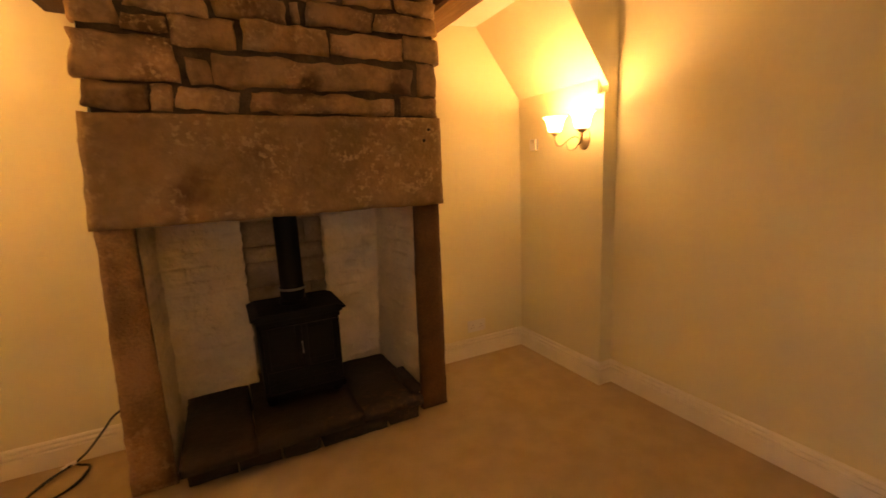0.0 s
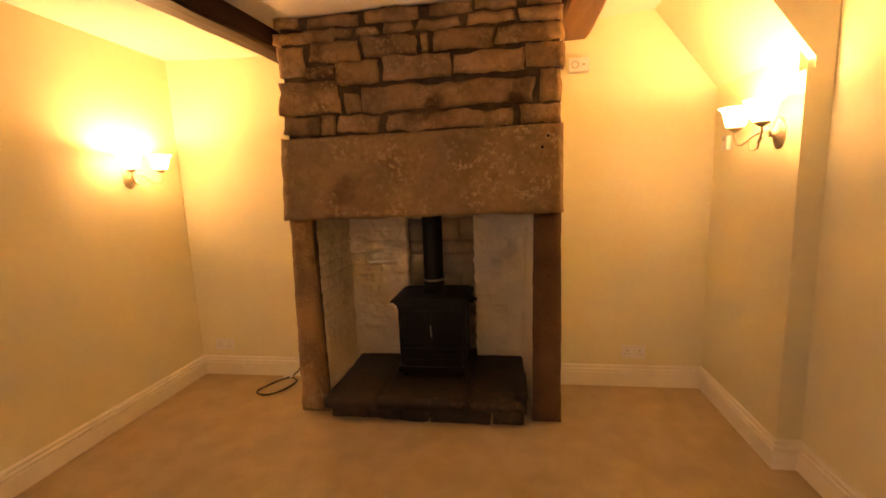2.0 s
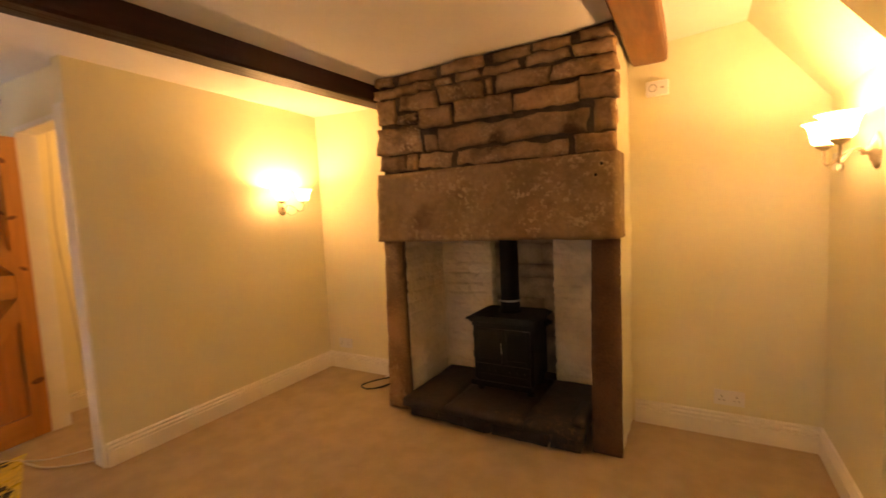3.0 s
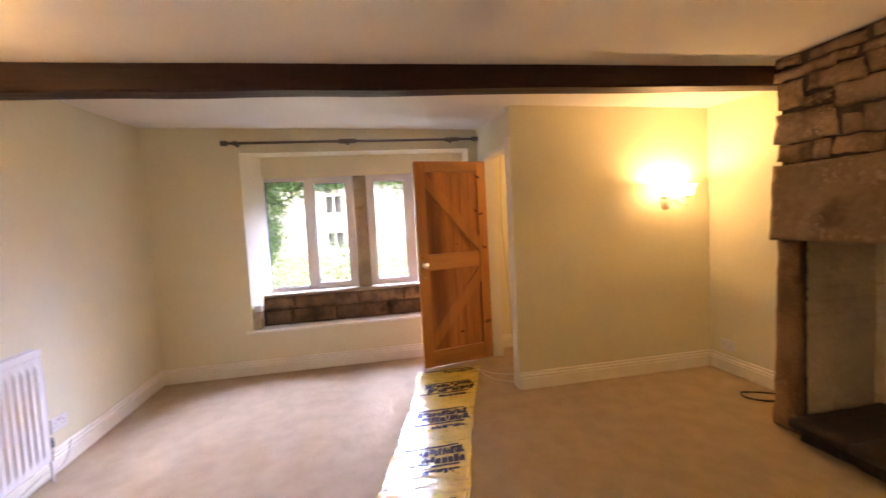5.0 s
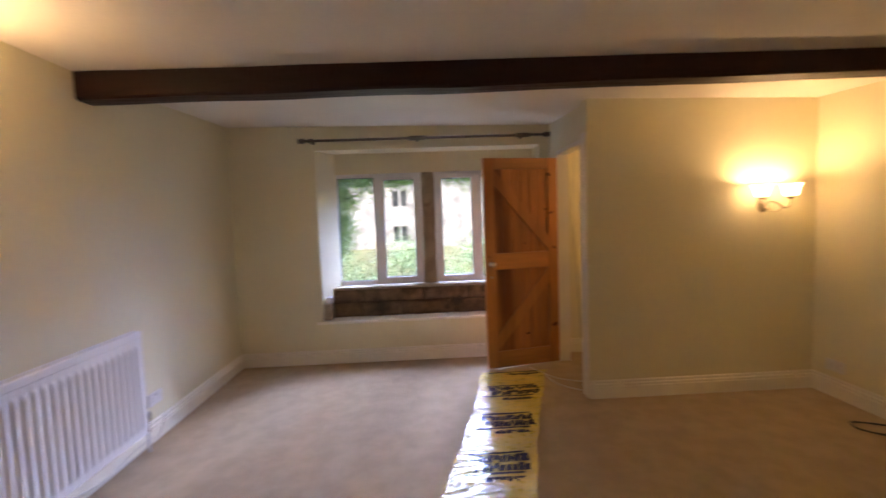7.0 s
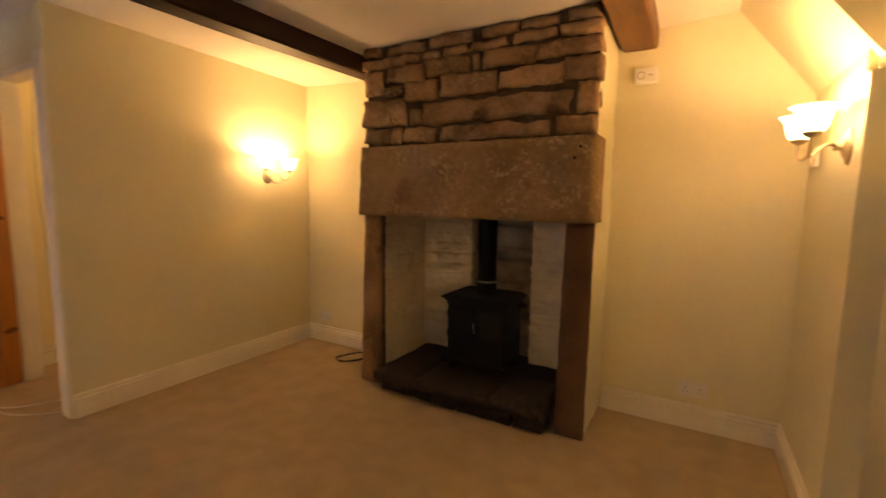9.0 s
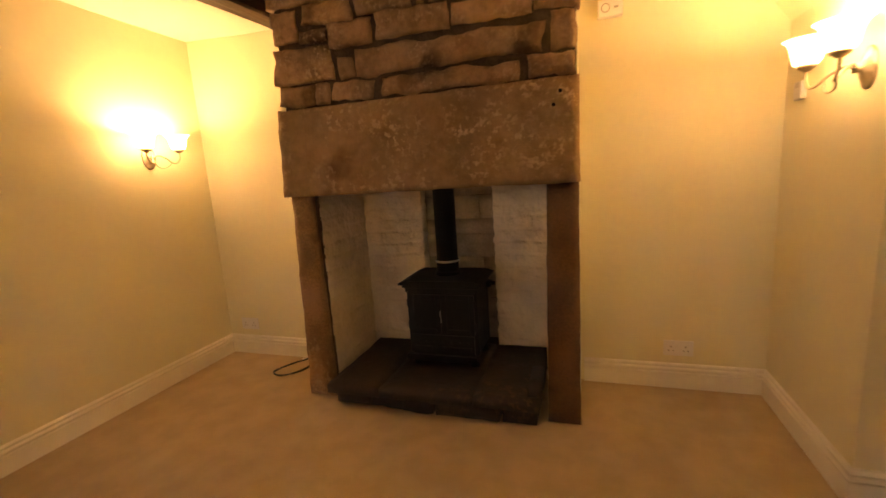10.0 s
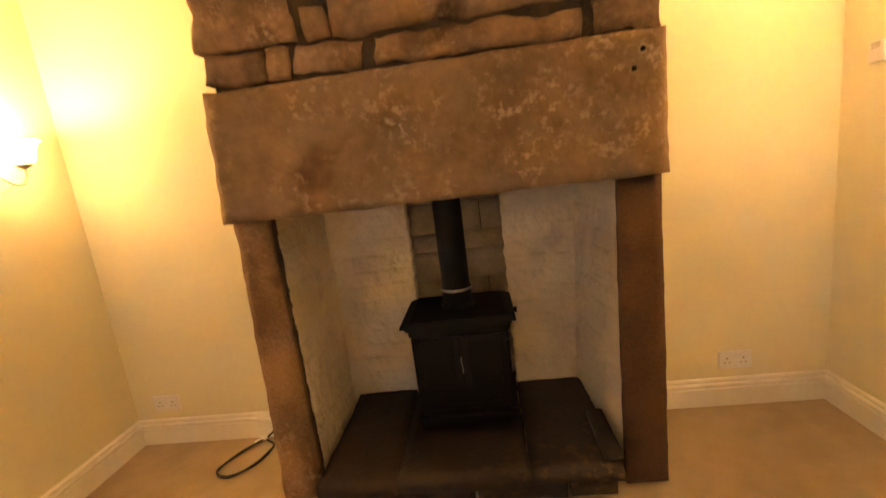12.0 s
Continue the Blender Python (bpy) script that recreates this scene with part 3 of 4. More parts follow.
TOP_STONES = (
    (-0.292, -0.148, 2.166, 2.225, 0.004), (-0.115, 0.172, 2.162, 2.218, 0.006), (0.04, 0.132, 2.102, 2.148, 0.002), (0.145, 0.272, 2.106, 2.146, 0.004),
    (0.205, 0.49, 2.160, 2.218, 0.004), (0.295, 0.452, 2.104, 2.150, 0.006), (0.47, 0.69, 2.104, 2.148, 0.004), (0.53, 0.738, 2.160, 2.216, 0.002),
    (0.712, 0.955, 2.106, 2.160, 0.0), (0.978, 1.178, 2.098, 2.156, 0.006), (0.755, 0.968, 2.170, 2.220, 0.004), (1.0, 1.17, 2.168, 2.220, 0.006),
)
random.seed(11)
for x0, x1, z0, z1, drop in LOWER_STONES + UPPER_STONES + TOP_STONES:
    bm = bmesh.new()
    j = [random.uniform(-0.012, 0.012) for _ in range(4)]
    rough_block(bm, x0, x1, z0, z1, FACE + random.uniform(-0.012, 0.006), FACE + 0.06, amp=0.006, step=0.014, edge=0.030, seed=random.random() * 90, round_off=0.014, slant=j)
    for v in bm.verts:
        v.co.z -= drop * ((v.co.x - x0) / (x1 - x0) - 0.5)
    fpart("stone", bm, M_STONE, "", True)

# hearth of flags
hearth = thing("hearth", "raised hearth of dark worn stone flags", "hearth", 0.42, 2.3, 0)
random.seed(3)
for x0, x1, yf in ((-0.168, 0.145, 2.045), (0.15, 0.655, 2.05), (0.66, 0.985, 2.06)):
    bm = bmesh.new()
    rough_block(bm, x0 - 0.42, x1 - 0.42, -0.35, 0.44, 0, 0.06, amp=0.004, step=0.04, edge=0.012, seed=x0 * 9 + 3, round_off=0.010)
    # laid flat: the front becomes the top
    top = 0.148 + random.uniform(-0.003, 0.003)
    for v in bm.verts:
        x, y, z = v.co
        v.co = (x, (z + 0.35) / 0.79 * (NB - yf) + yf - 2.3, top - y)
    bmesh.ops.recalc_face_normals(bm, faces=bm.faces[:])
    part("flag", bm, M_FLAG, hearth, smooth=True)
random.seed(8)
x = -0.15
while x < 0.96:
    w = min(random.uniform(0.16, 0.34), 0.975 - x)
    bm = bmesh.new()
    rough_block(bm, x - 0.42, x + w - 0.42, 0.0, 0.086, 2.075 + random.uniform(0, 0.02) - 2.3, 2.25 - 2.3, amp=0.006, step=0.03, edge=0.014, seed=x * 20)
    part("front_stone", bm, M_FLAG, hearth, smooth=True)
    x += w + 0.012
bm = bmesh.new()
rough_block(bm, 0.93 - 0.42, 0.99 - 0.42, 0.15, 0.19, 2.08 - 2.3, 2.36 - 2.3, amp=0.004, step=0.02, seed=2)
part("loose_stone", bm, M_FLAG, hearth, "sliver of stone at the edge", True)

# ---- wood stove ----
stove = thing("wood_stove", "black cast-iron wood stove standing on the hearth", "stove", 0.425, 2.50, 0.146)
W, D0, D1 = 0.208, -0.14, 0.16
bm = bmesh.new()
box(bm, -W, W, D0, D1, 0.075, 0.47, 0.008)
box(bm, -W - 0.006, W + 0.006, D0 - 0.006, D1, 0.44, 0.47, 0.004)
part("body", bm, M_IRON, stove)
bm = bmesh.new()
prism(bm, [(-0.242, 0.487), (-0.242, 0.497), (-0.20, 0.512), (0.20, 0.512), (0.242, 0.497), (0.242, 0.487)], D0 - 0.035, D1 + 0.015)
box(bm, -0.225, 0.225, D0 - 0.02, D1, 0.468, 0.488, 0.004)
part("top_plate", bm, M_IRON, stove)
for sx in (-1, 1):
    bm = bmesh.new()
    x0, x1 = (-0.192, -0.004) if sx < 0 else (0.004, 0.192)
    y = D0 - 0.016
    for b in ((x0, x0 + 0.028, 0.20, 0.43), (x1 - 0.028, x1, 0.20, 0.43), (x0 + 0.028, x1 - 0.028, 0.20, 0.228), (x0 + 0.028, x1 - 0.028, 0.402, 0.43)):
        box(bm, b[0], b[1], y, D0 + 0.002, b[2], b[3], 0.004)
    for h in (0.25, 0.38):
        lathe(bm, [(0.008, -0.02), (0.008, 0.02)], 8, Matrix.Translation((sx * 0.196, y + 0.004, h)))
    door = part("stove_door", bm, M_IRON, stove)
    bm = bmesh.new()
    box(bm, x0 + 0.026, x1 - 0.026, y + 0.006, y + 0.010, 0.226, 0.404)
    part("glass", bm, M_SOOTGLASS, door, "soot-browned stove glass")
bm = bmesh.new()
tube(bm, spline([(0.0, D0 - 0.020, 0.27), (0.002, D0 - 0.024, 0.29), (-0.002, D0 - 0.024, 0.32), (0.0, D0 - 0.020, 0.34)], 6), 0.0028)
part("door_handle", bm, M_STEEL, stove, "worn steel door catch", True)
bm = bmesh.new()
prism(bm, [(-0.185, 0.075), (-0.185, 0.19), (0.185, 0.19), (0.185, 0.075)], D0 - 0.012, D0)
for k in range(7):
    lathe(bm, [(0.006, 0), (0.004, 0.006)], 8, Matrix.Translation((-0.15 + 0.05 * k, D0 - 0.012, 0.15)) @ pose(0, 0, 0, 90))
box(bm, -0.17, 0.17, D0 - 0.02, D0 - 0.01, 0.10, 0.125, 0.004)
part("ash_drawer", bm, M_IRON, stove)
bm = bmesh.new()
prism(bm, [(-0.20, 0.055), (-0.21, 0.075), (0.21, 0.075), (0.20, 0.055)], D0 - 0.06, D0)
box(bm, -0.205, 0.205, D0 - 0.06, D0 - 0.052, 0.06, 0.088, 0.003)
part("ash_lip", bm, M_IRON, stove)
for lx in (-0.175, 0.175):
    for ly in (D0 + 0.03, D1 - 0.03):
        bm = bmesh.new()
        lathe(bm, [(0.028, 0.0), (0.026, 0.012), (0.018, 0.03), (0.022, 0.078)], 10, Matrix.Translation((lx, ly, 0)))
        part("leg", bm, M_IRON, stove)
bm = bmesh.new()
lathe(bm, [(0.078, 0.51), (0.078, 0.53), (0.066, 0.535), (0.066, 0.585), (0.069, 0.587), (0.069, 0.598), (0.0625, 0.600), (0.0625, 1.12)], 28, Matrix.Translation((0.0, 0.03, 0)))
flue = part("flue_pipe", bm, M_IRON, stove, smooth=False)
bm = bmesh.new()
lathe(bm, [(0.0695, 0.586), (0.0705, 0.592), (0.0695, 0.599)], 28, Matrix.Translation((0.0, 0.03, 0)), False)
part("collar_ring", bm, M_STEEL, flue, "dull steel joint ring", True)
bm = bmesh.new()
box(bm, 0.215, 0.245, 0.06, 0.12, 0.42, 0.455, 0.006)
lathe(bm, [(0.010, 0), (0.010, 0.012), (0.014, 0.016), (0.014, 0.024)], 10, Matrix.Translation((0.24, 0.09, 0.44)) @ pose(0, 0, 0, 0, 90))
part("side_damper", bm, M_IRON, stove)

# ---- wall lights ----


def wall_light():
    """Two bell shades on scrolled arms from an oval plate; the wall is the plane y = 0, the room lies towards -y."""
    lamp = thing("wall_light", "antique brass twin wall light with lit frosted bell shades", "wall light", group="wall lights")
    bm = bmesh.new()
    lathe(bm, [(0.055, 0.0), (0.055, 0.004), (0.047, 0.010), (0.040, 0.012), (0.030, 0.020), (0.012, 0.026), (0.012, 0.045)], 28, pose(0, 0, 0, 90) @ Matrix.Diagonal((0.85, 1.25, 1, 1)))
    part("back_plate", bm, M_BRASS, lamp, smooth=True)
    for s in (-1, 1):
        bm = bmesh.new()
        tube(bm, spline([(0, -0.035, -0.005), (s * 0.02, -0.055, 0.012), (s * 0.045, -0.085, -0.004), (s * 0.065, -0.115, -0.036), (s * 0.09, -0.128, -0.035), (s * 0.11, -0.13, -0.005), (s * 0.11, -0.13, 0.03)], 7), 0.0055, 8)
        part("arm", bm, M_BRASS, lamp, smooth=True)
        bm = bmesh.new()
        lathe(bm, [(0.008, 0.022), (0.026, 0.034), (0.030, 0.040), (0.028, 0.046), (0.012, 0.048), (0.012, 0.085)], 20, Matrix.Translation((s * 0.11, -0.13, 0)))
        cup = part("shade_cup", bm, M_BRASS, lamp, smooth=True)
        bm = bmesh.new()
        prof = [(0.026, 0.044), (0.036, 0.048), (0.043, 0.060), (0.047, 0.080), (0.051, 0.100), (0.058, 0.118), (0.069, 0.130), (0.075, 0.133)]
        lathe(bm, prof + [(r - 0.003, zz + 0.001) for r, zz in prof[::-1]], 32, Matrix.Translation((s * 0.11, -0.13, 0)), False)
        part("glass_shade", bm, M_SHADE, lamp, "lit frosted glass bell shade", True)
        bm = bmesh.new()
        lathe(bm, [(0.010, 0.050), (0.014, 0.058), (0.014, 0.068), (0.009, 0.076), (0.0, 0.079)], 14, Matrix.Translation((s * 0.11, -0.13, 0)), False)
        bulb = part("bulb", bm, M_BULB, lamp, "glowing bulb", True)
    bm = bmesh.new()
    tube(bm, spline([(-0.05, -0.098, -0.02), (-0.03, -0.105, -0.058), (0.005, -0.105, -0.068), (0.04, -0.105, -0.058), (0.062, -0.113, -0.036)], 7), 0.003, 6)
    part("scroll", bm, M_BRASS, lamp, "thin curled brass scroll", True)
    return lamp


def bulb_material():
    m = bpy.data.materials.new("glowing_bulb")
    m.use_nodes = True
    b = m.node_tree.nodes["Principled BSDF"]
    b.inputs["Base Color"].default_value = (0.9, 0.85, 0.7, 1)
    b.inputs["Emission Color"].default_value, b.inputs["Emission Strength"].default_value = (*BULB_COLOUR, 1), 3.5
    return m


M_BULB = bulb_material()
lamp_a = wall_light()
LAMPS = [pose(X_LAMP, 2.205, 1.455, 0, 0, 90), pose(X_REC, 2.00, 1.50, 0, 0, -90), pose(0.28, Y_SOUTH, 1.90, 0, 0, 180)]
lamp_a.matrix_basis = LAMPS[0]
for m in LAMPS[1:]:
    copy_thing(lamp_a, m)
for m in LAMPS:
    for s in (-1, 1):
        li = new("lamp_bulb", bpy.data.lights.new("lamp_bulb", "POINT"))
        li.data.energy, li.data.color, li.data.shadow_soft_size = BULB_WATTS, BULB_COLOUR, 0.022
        li.matrix_world = Matrix.Translation(m @ Vector((s * 0.11, -0.13, 0.106)))

# ---- window ----
FX = -2.84


def window_light(parent, y0, y1, z0, z1, opening):
    """One light of a window: sash or fixed bead, gasket, pane."""
    d = 0.0
    if opening:
        bm = bmesh.new()
        w = 0.048
        for b in ((y0, y0 + w, z0, z1), (y1 - w, y1, z0, z1), (y0 + w, y1 - w, z0, z0 + w), (y0 + w, y1 - w, z1 - w, z1)):
            box(bm, FX + 0.004, FX + 0.045, b[0], b[1], b[2], b[3], 0.004)
        sash = part("sash", bm, M_UPVC, parent)
        y0, y1, z0, z1 = y0 + w, y1 - w, z0 + w, z1 - w
        d = 0.012
    else:
        sash = parent
    bm = bmesh.new()
    g = 0.006
    for b in ((y0, y0 + g, z0, z1), (y1 - g, y1, z0, z1), (y0 + g, y1 - g, z0, z0 + g), (y0 + g, y1 - g, z1 - g, z1)):
        box(bm, FX - 0.012 + d, FX + 0.008 + d, b[0], b[1], b[2], b[3])
    part("gasket", bm, M_GASKET, sash, "black rubber glazing seal")
    bm = bmesh.new()
    box(bm, FX - 0.008 + d, FX - 0.004 + d, y0 + 0.002, y1 - 0.002, z0 + 0.002, z1 - 0.002)
    pane = part("pane", bm, M_GLASS, sash)
    pane.visible_shadow = False
    return sash


def window(name, y0, y1, z0, z1, open_first):
    top = tagged(new(name), "white plastic casement window with two lights", "window", kind="structure")
    bm = bmesh.new()
    w, mid = 0.045, (y0 + y1) / 2
    for b in ((y0, y0 + w, z0, z1), (y1 - w, y1, z0, z1), (y0 + w, y1 - w, z0, z0 + w), (y0 + w, y1 - w, z1 - w, z1), (mid - 0.036, mid + 0.036, z0 + w, z1 - w)):
        box(bm, FX - 0.035, FX + 0.022, b[0], b[1], b[2], b[3], 0.003)
    part("window_frame", bm, M_UPVC, top)
    lights = ((y0 + w, mid - 0.036), (mid + 0.036, y1 - w))
    for k, (a, b) in enumerate(lights):
        sash = window_light(top, a - (0.018 if open_first == k else 0), b + (0.018 if open_first == k else 0), z0 + w - (0.018 if open_first == k else 0), z1 - w + (0.018 if open_first == k else 0), open_first == k)
        if open_first == k:
            hy = a + 0.006 if k == 1 else b - 0.006
            bm = bmesh.new()
            zc = (z0 + z1) / 2 - 0.08
            box(bm, FX + 0.045, FX + 0.056, hy - 0.012, hy + 0.012, zc - 0.03, zc + 0.03, 0.003)
            box(bm, FX + 0.056, FX + 0.07, hy - 0.009, hy + 0.009, zc - 0.01, zc + 0.10, 0.004)
            part("window_handle", bm, M_UPVC, sash, "white lever handle")
    return top


window("window_1", -1.325, -0.398, 0.745, 1.93, 1)
window("window_2", -0.257, 0.670, 0.745, 1.93, 0)
bm = bmesh.new()
rough_block(bm, -0.396, -0.259, 0.74, 1.93, -0.04, 0.14, amp=0.002, step=0.03, edge=0.006, seed=6, round_off=0.02)
for v in bm.verts:
    v.co = (-v.co.y + FX, v.co.x, v.co.z)
bmesh.ops.recalc_face_normals(bm, faces=bm.faces[:])
structure("window_mullion", bm, M_MULLION, "weathered sandstone mullion between the windows", True, "mullion")
# outer wall between and beside the lights
structure("wall_window_surround", solid((WX, FX + 0.03, WIN_Y0, -1.325, 0.745, 1.925), (WX, FX + 0.03, 0.67, 0.80, 0.745, 1.925), (WX, FX - 0.02, WIN_Y0, 0.80, 0.43, 0.735)), M_WALL, "painted plaster beside the windows")
bm = bmesh.new()
box(bm, FX + 0.02, X_WEST - 0.165, WIN_Y0, 0.80, 0.715, 0.742, 0.004)
structure("trim_stone_ledge", bm, M_MULLION, "narrow stone ledge under the windows")
rubble = thing("window_stone_apron", "two rough sandstone courses under the window", "stonework", X_WEST - 0.165, -0.3, 0.43)
random.seed(21)
for z0, z1 in ((0.002, 0.145), (0.155, 0.285)):
    y = -1.06
    while y < 1.09:
        w = min(random.uniform(0.22, 0.62), 1.10 - y)
        if 1.10 - y - w < 0.12:
            w = 1.10 - y
        bm = bmesh.new()
        rough_block(bm, y, y + w, z0, z1, random.uniform(-0.008, 0.006), 0.14, amp=0.006, step=0.03, edge=0.016, seed=random.random() * 70)
        for v in bm.verts:
            v.co = (-v.co.y, v.co.x, v.co.z)
        bmesh.ops.recalc_face_normals(bm, faces=bm.faces[:])
        part("stone", bm, M_SILLSTONE, rubble, smooth=True)
        y += w + 0.010
bm = bmesh.new()
box(bm, -0.155, -0.03, -1.09, 1.09, 0.0, 0.28)
part("mortar", bm, M_MORTAR, rubble)
bm = bmesh.new()
box(bm, FX - 0.02, X_WEST + 0.0, WIN_Y0 + 0.002, 0.798, 0.408, 0.430)
box(bm, X_WEST + 0.001, X_WEST + 0.028, -1.49, 0.88, 0.405, 0.432, 0.006)
structure("window_sill", bm, M_TRIM, "cream-white painted window board with rounded nosing", category="window sill")
# small white junction box on the end of the board
bm = bmesh.new()
box(bm, -2.72, -2.56, WIN_Y0 + 0.002, -1.35, 0.432, 0.60, 0.012)
structure("trim_recess_end", bm, M_MULLION, "bare stone end of the window recess")
jb = thing("junction_box", "white plastic box low in the window recess", "box", -2.63, -1.38, 0.60)
bm = bmesh.new()
box(bm, -0.06, 0.06, -0.036, 0.036, 0.0, 0.07, 0.014, 3)
part("cover", bm, M_WHITE, jb)

# curtain pole
pole = thing("curtain_pole", "dark bronze curtain pole on brackets above the window", "curtain pole", -2.44, -0.333, 2.215)
bm = bmesh.new()
lathe(bm, [(0.013, -1.165), (0.013, 1.165)], 14, pose(0, 0, 0, 90))
part("rod", bm, M_POLE, pole, smooth=True)
bm = bmesh.new()
lathe(bm, [(0.015, -0.085), (0.023, -0.08), (0.023, 0.08), (0.015, 0.085)], 14, Matrix.Translation((0, -0.08, 0)) @ pose(0, 0, 0, 90))
part("joining_sleeve", bm, M_POLE, pole, smooth=True)
for y in (-1.10, -0.08, 0.95):
    bm = bmesh.new()
    lathe(bm, [(0.022, 0.0), (0.022, 0.006), (0.008, 0.010), (0.008, 0.085)], 12, Matrix.Translation((-0.089, y, 0)) @ pose(0, 0, 0, 0, 90))
    lathe(bm, [(0.022, -0.07 if y > 0 else -0.018), (0.022, 0.07 if y > 0 else 0.018)], 12, Matrix.Translation((0, y, 0)) @ pose(0, 0, 0, 90))
    part("bracket", bm, M_POLE, pole, smooth=True)
for s in (-1, 1):
    bm = bmesh.new()
    lathe(bm, [(0.013, 0.0), (0.024, 0.004), (0.025, 0.030), (0.017, 0.036), (0.026, 0.045), (0.022, 0.060), (0.0, 0.066)], 14, Matrix.Translation((0, s * 1.16, 0)) @ pose(0, 0, 0, -90 * s), False)
    part("finial", bm, M_POLE, pole, smooth=True)

# ---- doors ----


def plank_door(name, label, width, height, x, y, rz, side=1, dark=False):
    """A framed, ledged and braced door: hinge at the origin, leaf along +x, framed side towards -y, or +y for side -1."""
    door = thing(name, label, "door", x, y, 0.012, rz)
    st = 0.098
    frame_mat, rail_mat, board_mat = (M_DARKWOOD,) * 3 if dark else (M_PINE, M_PINE_H, M_BOARD)

    def dpart(name, bm, mat, parent, label="", smooth=False):
        if side < 0:
            bmesh.ops.scale(bm, vec=(1, -1, 1), verts=bm.verts[:])
            bmesh.ops.reverse_faces(bm, faces=bm.faces[:])
        return part(name, bm, mat, parent, label, smooth)
    random.seed(int(width * 1000))
    n = 6
    bw = (width - 2 * st) / n
    for k in range(n):
        bm = bmesh.new()
        box(bm, st + k * bw + 0.0002, st + (k + 1) * bw - 0.0002, -0.004, 0.010, 0.10, height - 0.09, 0.004, 1)
        dpart("board", bm, board_mat, door)
    for x0 in (0.0, width - st):
        bm = bmesh.new()
        box(bm, x0, x0 + st, -0.026, 0.016, 0.0, height, 0.004)
        dpart("stile", bm, frame_mat, door)
    for z0, z1 in ((0.0, 0.155), (height * 0.475, height * 0.475 + 0.15), (height - 0.10, height)):
        bm = bmesh.new()
        box(bm, st + 0.001, width - st - 0.001, -0.024, 0.006, z0, z1, 0.004)
        dpart("rail", bm, rail_mat, door)
    for (xa, za), (xb, zb) in (((st, height * 0.475 + 0.15), (width - st, height - 0.10)), ((st, height * 0.475), (width - st, 0.155))):
        bm = bmesh.new()
        dx, dz = xb - xa, zb - za
        q = 0.15 if dz > 0 else -0.15
        prism(bm, [(xa, za), (xa, za + q), (xb - dx * abs(q / dz) * 0.0, zb), (xb, zb - q)], -0.0255, -0.004)
        dpart("brace", bm, frame_mat, door)
    bm = bmesh.new()
    for k in range(9):
        kx, kz = random.uniform(0.03, width - 0.03), random.uniform(0.06, height - 0.06)
        on_frame = kx < st or kx > width - st
        kx = min(max(kx, 0.02), width - 0.02)
        lathe(bm, [(0.0, 0.0005), (random.choice((0.008, 0.012, 0.014, 0.020, 0.026)), 0.0004)], 12, Matrix.Translation((kx, (-0.0263 if on_frame else -0.0043), kz)) @ pose(0, 0, 0, 90) @ Matrix.Rotation(random.uniform(-0.7, 0.7), 4, 'Z') @ Matrix.Diagonal((random.uniform(0.9, 1.5), random.uniform(0.4, 0.8), 1, 1)), False)
    dpart("knots", bm, M_KNOT, door, "dark round knots in the pine")
    hx, hz = width - 0.052, height * 0.475 + 0.055
    bm = bmesh.new()
    lathe(bm, [(0.026, 0.0), (0.026, 0.005), (0.012, 0.008), (0.011, 0.035), (0.024, 0.042), (0.029, 0.055), (0.024, 0.068), (0.0, 0.072)], 20, Matrix.Translation((hx, -0.026, hz)) @ pose(0, 0, 0, 90), False)
    dpart("door_knob", bm, M_CHROME, door, "chrome door knob", True)
    bm = bmesh.new()
    lathe(bm, [(0.026, 0.0), (0.026, 0.005), (0.012, 0.008), (0.011, 0.035), (0.024, 0.042), (0.029, 0.055), (0.024, 0.068), (0.0, 0.072)], 20, Matrix.Translation((hx, 0.016, hz)) @ pose(0, 0, 0, -90), False)
    dpart("door_knob", bm, M_CHROME, door, "chrome door knob", True)
    bm = bmesh.new()
    lathe(bm, [(0.012, 0.0), (0.012, 0.003), (0.004, 0.004)], 14, Matrix.Translation((hx, -0.026, hz - 0.12)) @ pose(0, 0, 0, 90))
    dpart("keyhole_plate", bm, M_BRASS, door, "small dark keyhole plate")
    for hz in (0.22, height - 0.24):
        bm = bmesh.new()
        lathe(bm, [(0.007, -0.045), (0.007, 0.045)], 8, Matrix.Translation((-0.006, 0.018, hz)))
        box(bm, -0.004, 0.002, -0.02, 0.016, hz - 0.045, hz + 0.045)
        dpart("hinge", bm, M_STEEL, door)
    return door


plank_door("door_1", "open varnished pine ledged and braced door", 0.735, 1.945, -2.265, 0.885, -78, -1)
door_e = plank_door("door_2", "open dark brown plank door at the hall doorway", 0.76, 1.95, X_EAST - 0.02, E_OPEN0 + 0.03, 180, 1, True)
# door lining of the lobby doorway
bm = bmesh.new()
box(bm, -2.29, -2.262, Y_DOOR - 0.004, Y_DOOR + 0.104, 0.0, 2.02)
box(bm, -2.262, -1.518, Y_DOOR - 0.004, Y_DOOR + 0.104, 1.985, 2.02)
box(bm, -1.518, -1.4905, Y_DOOR - 0.004, Y_DOOR + 0.104, 0.0, 2.02)
structure("trim_door_lining", bm, M_TRIM, "cream painted door lining", category="door frame")
bm = bmesh.new()
for b in ((-1.4905, X_LAMP + 0.001, Y_CORNER - 0.016, Y_CORNER, 0.0, 2.03),):
    box(bm, *b, 0.003)
structure("trim_architrave", bm, M_TRIM, "cream painted narrow architrave")
bm = bmesh.new()
for b in ((E_OPEN0 - 0.06, E_OPEN0, 0, 2.08), (E_OPEN1, E_OPEN1 + 0.06, 0, 2.08), (E_OPEN0, E_OPEN1, 2.02, 2.08)):
    box(bm, X_EAST - 0.016, X_EAST - 0.001, *b, 0.003)
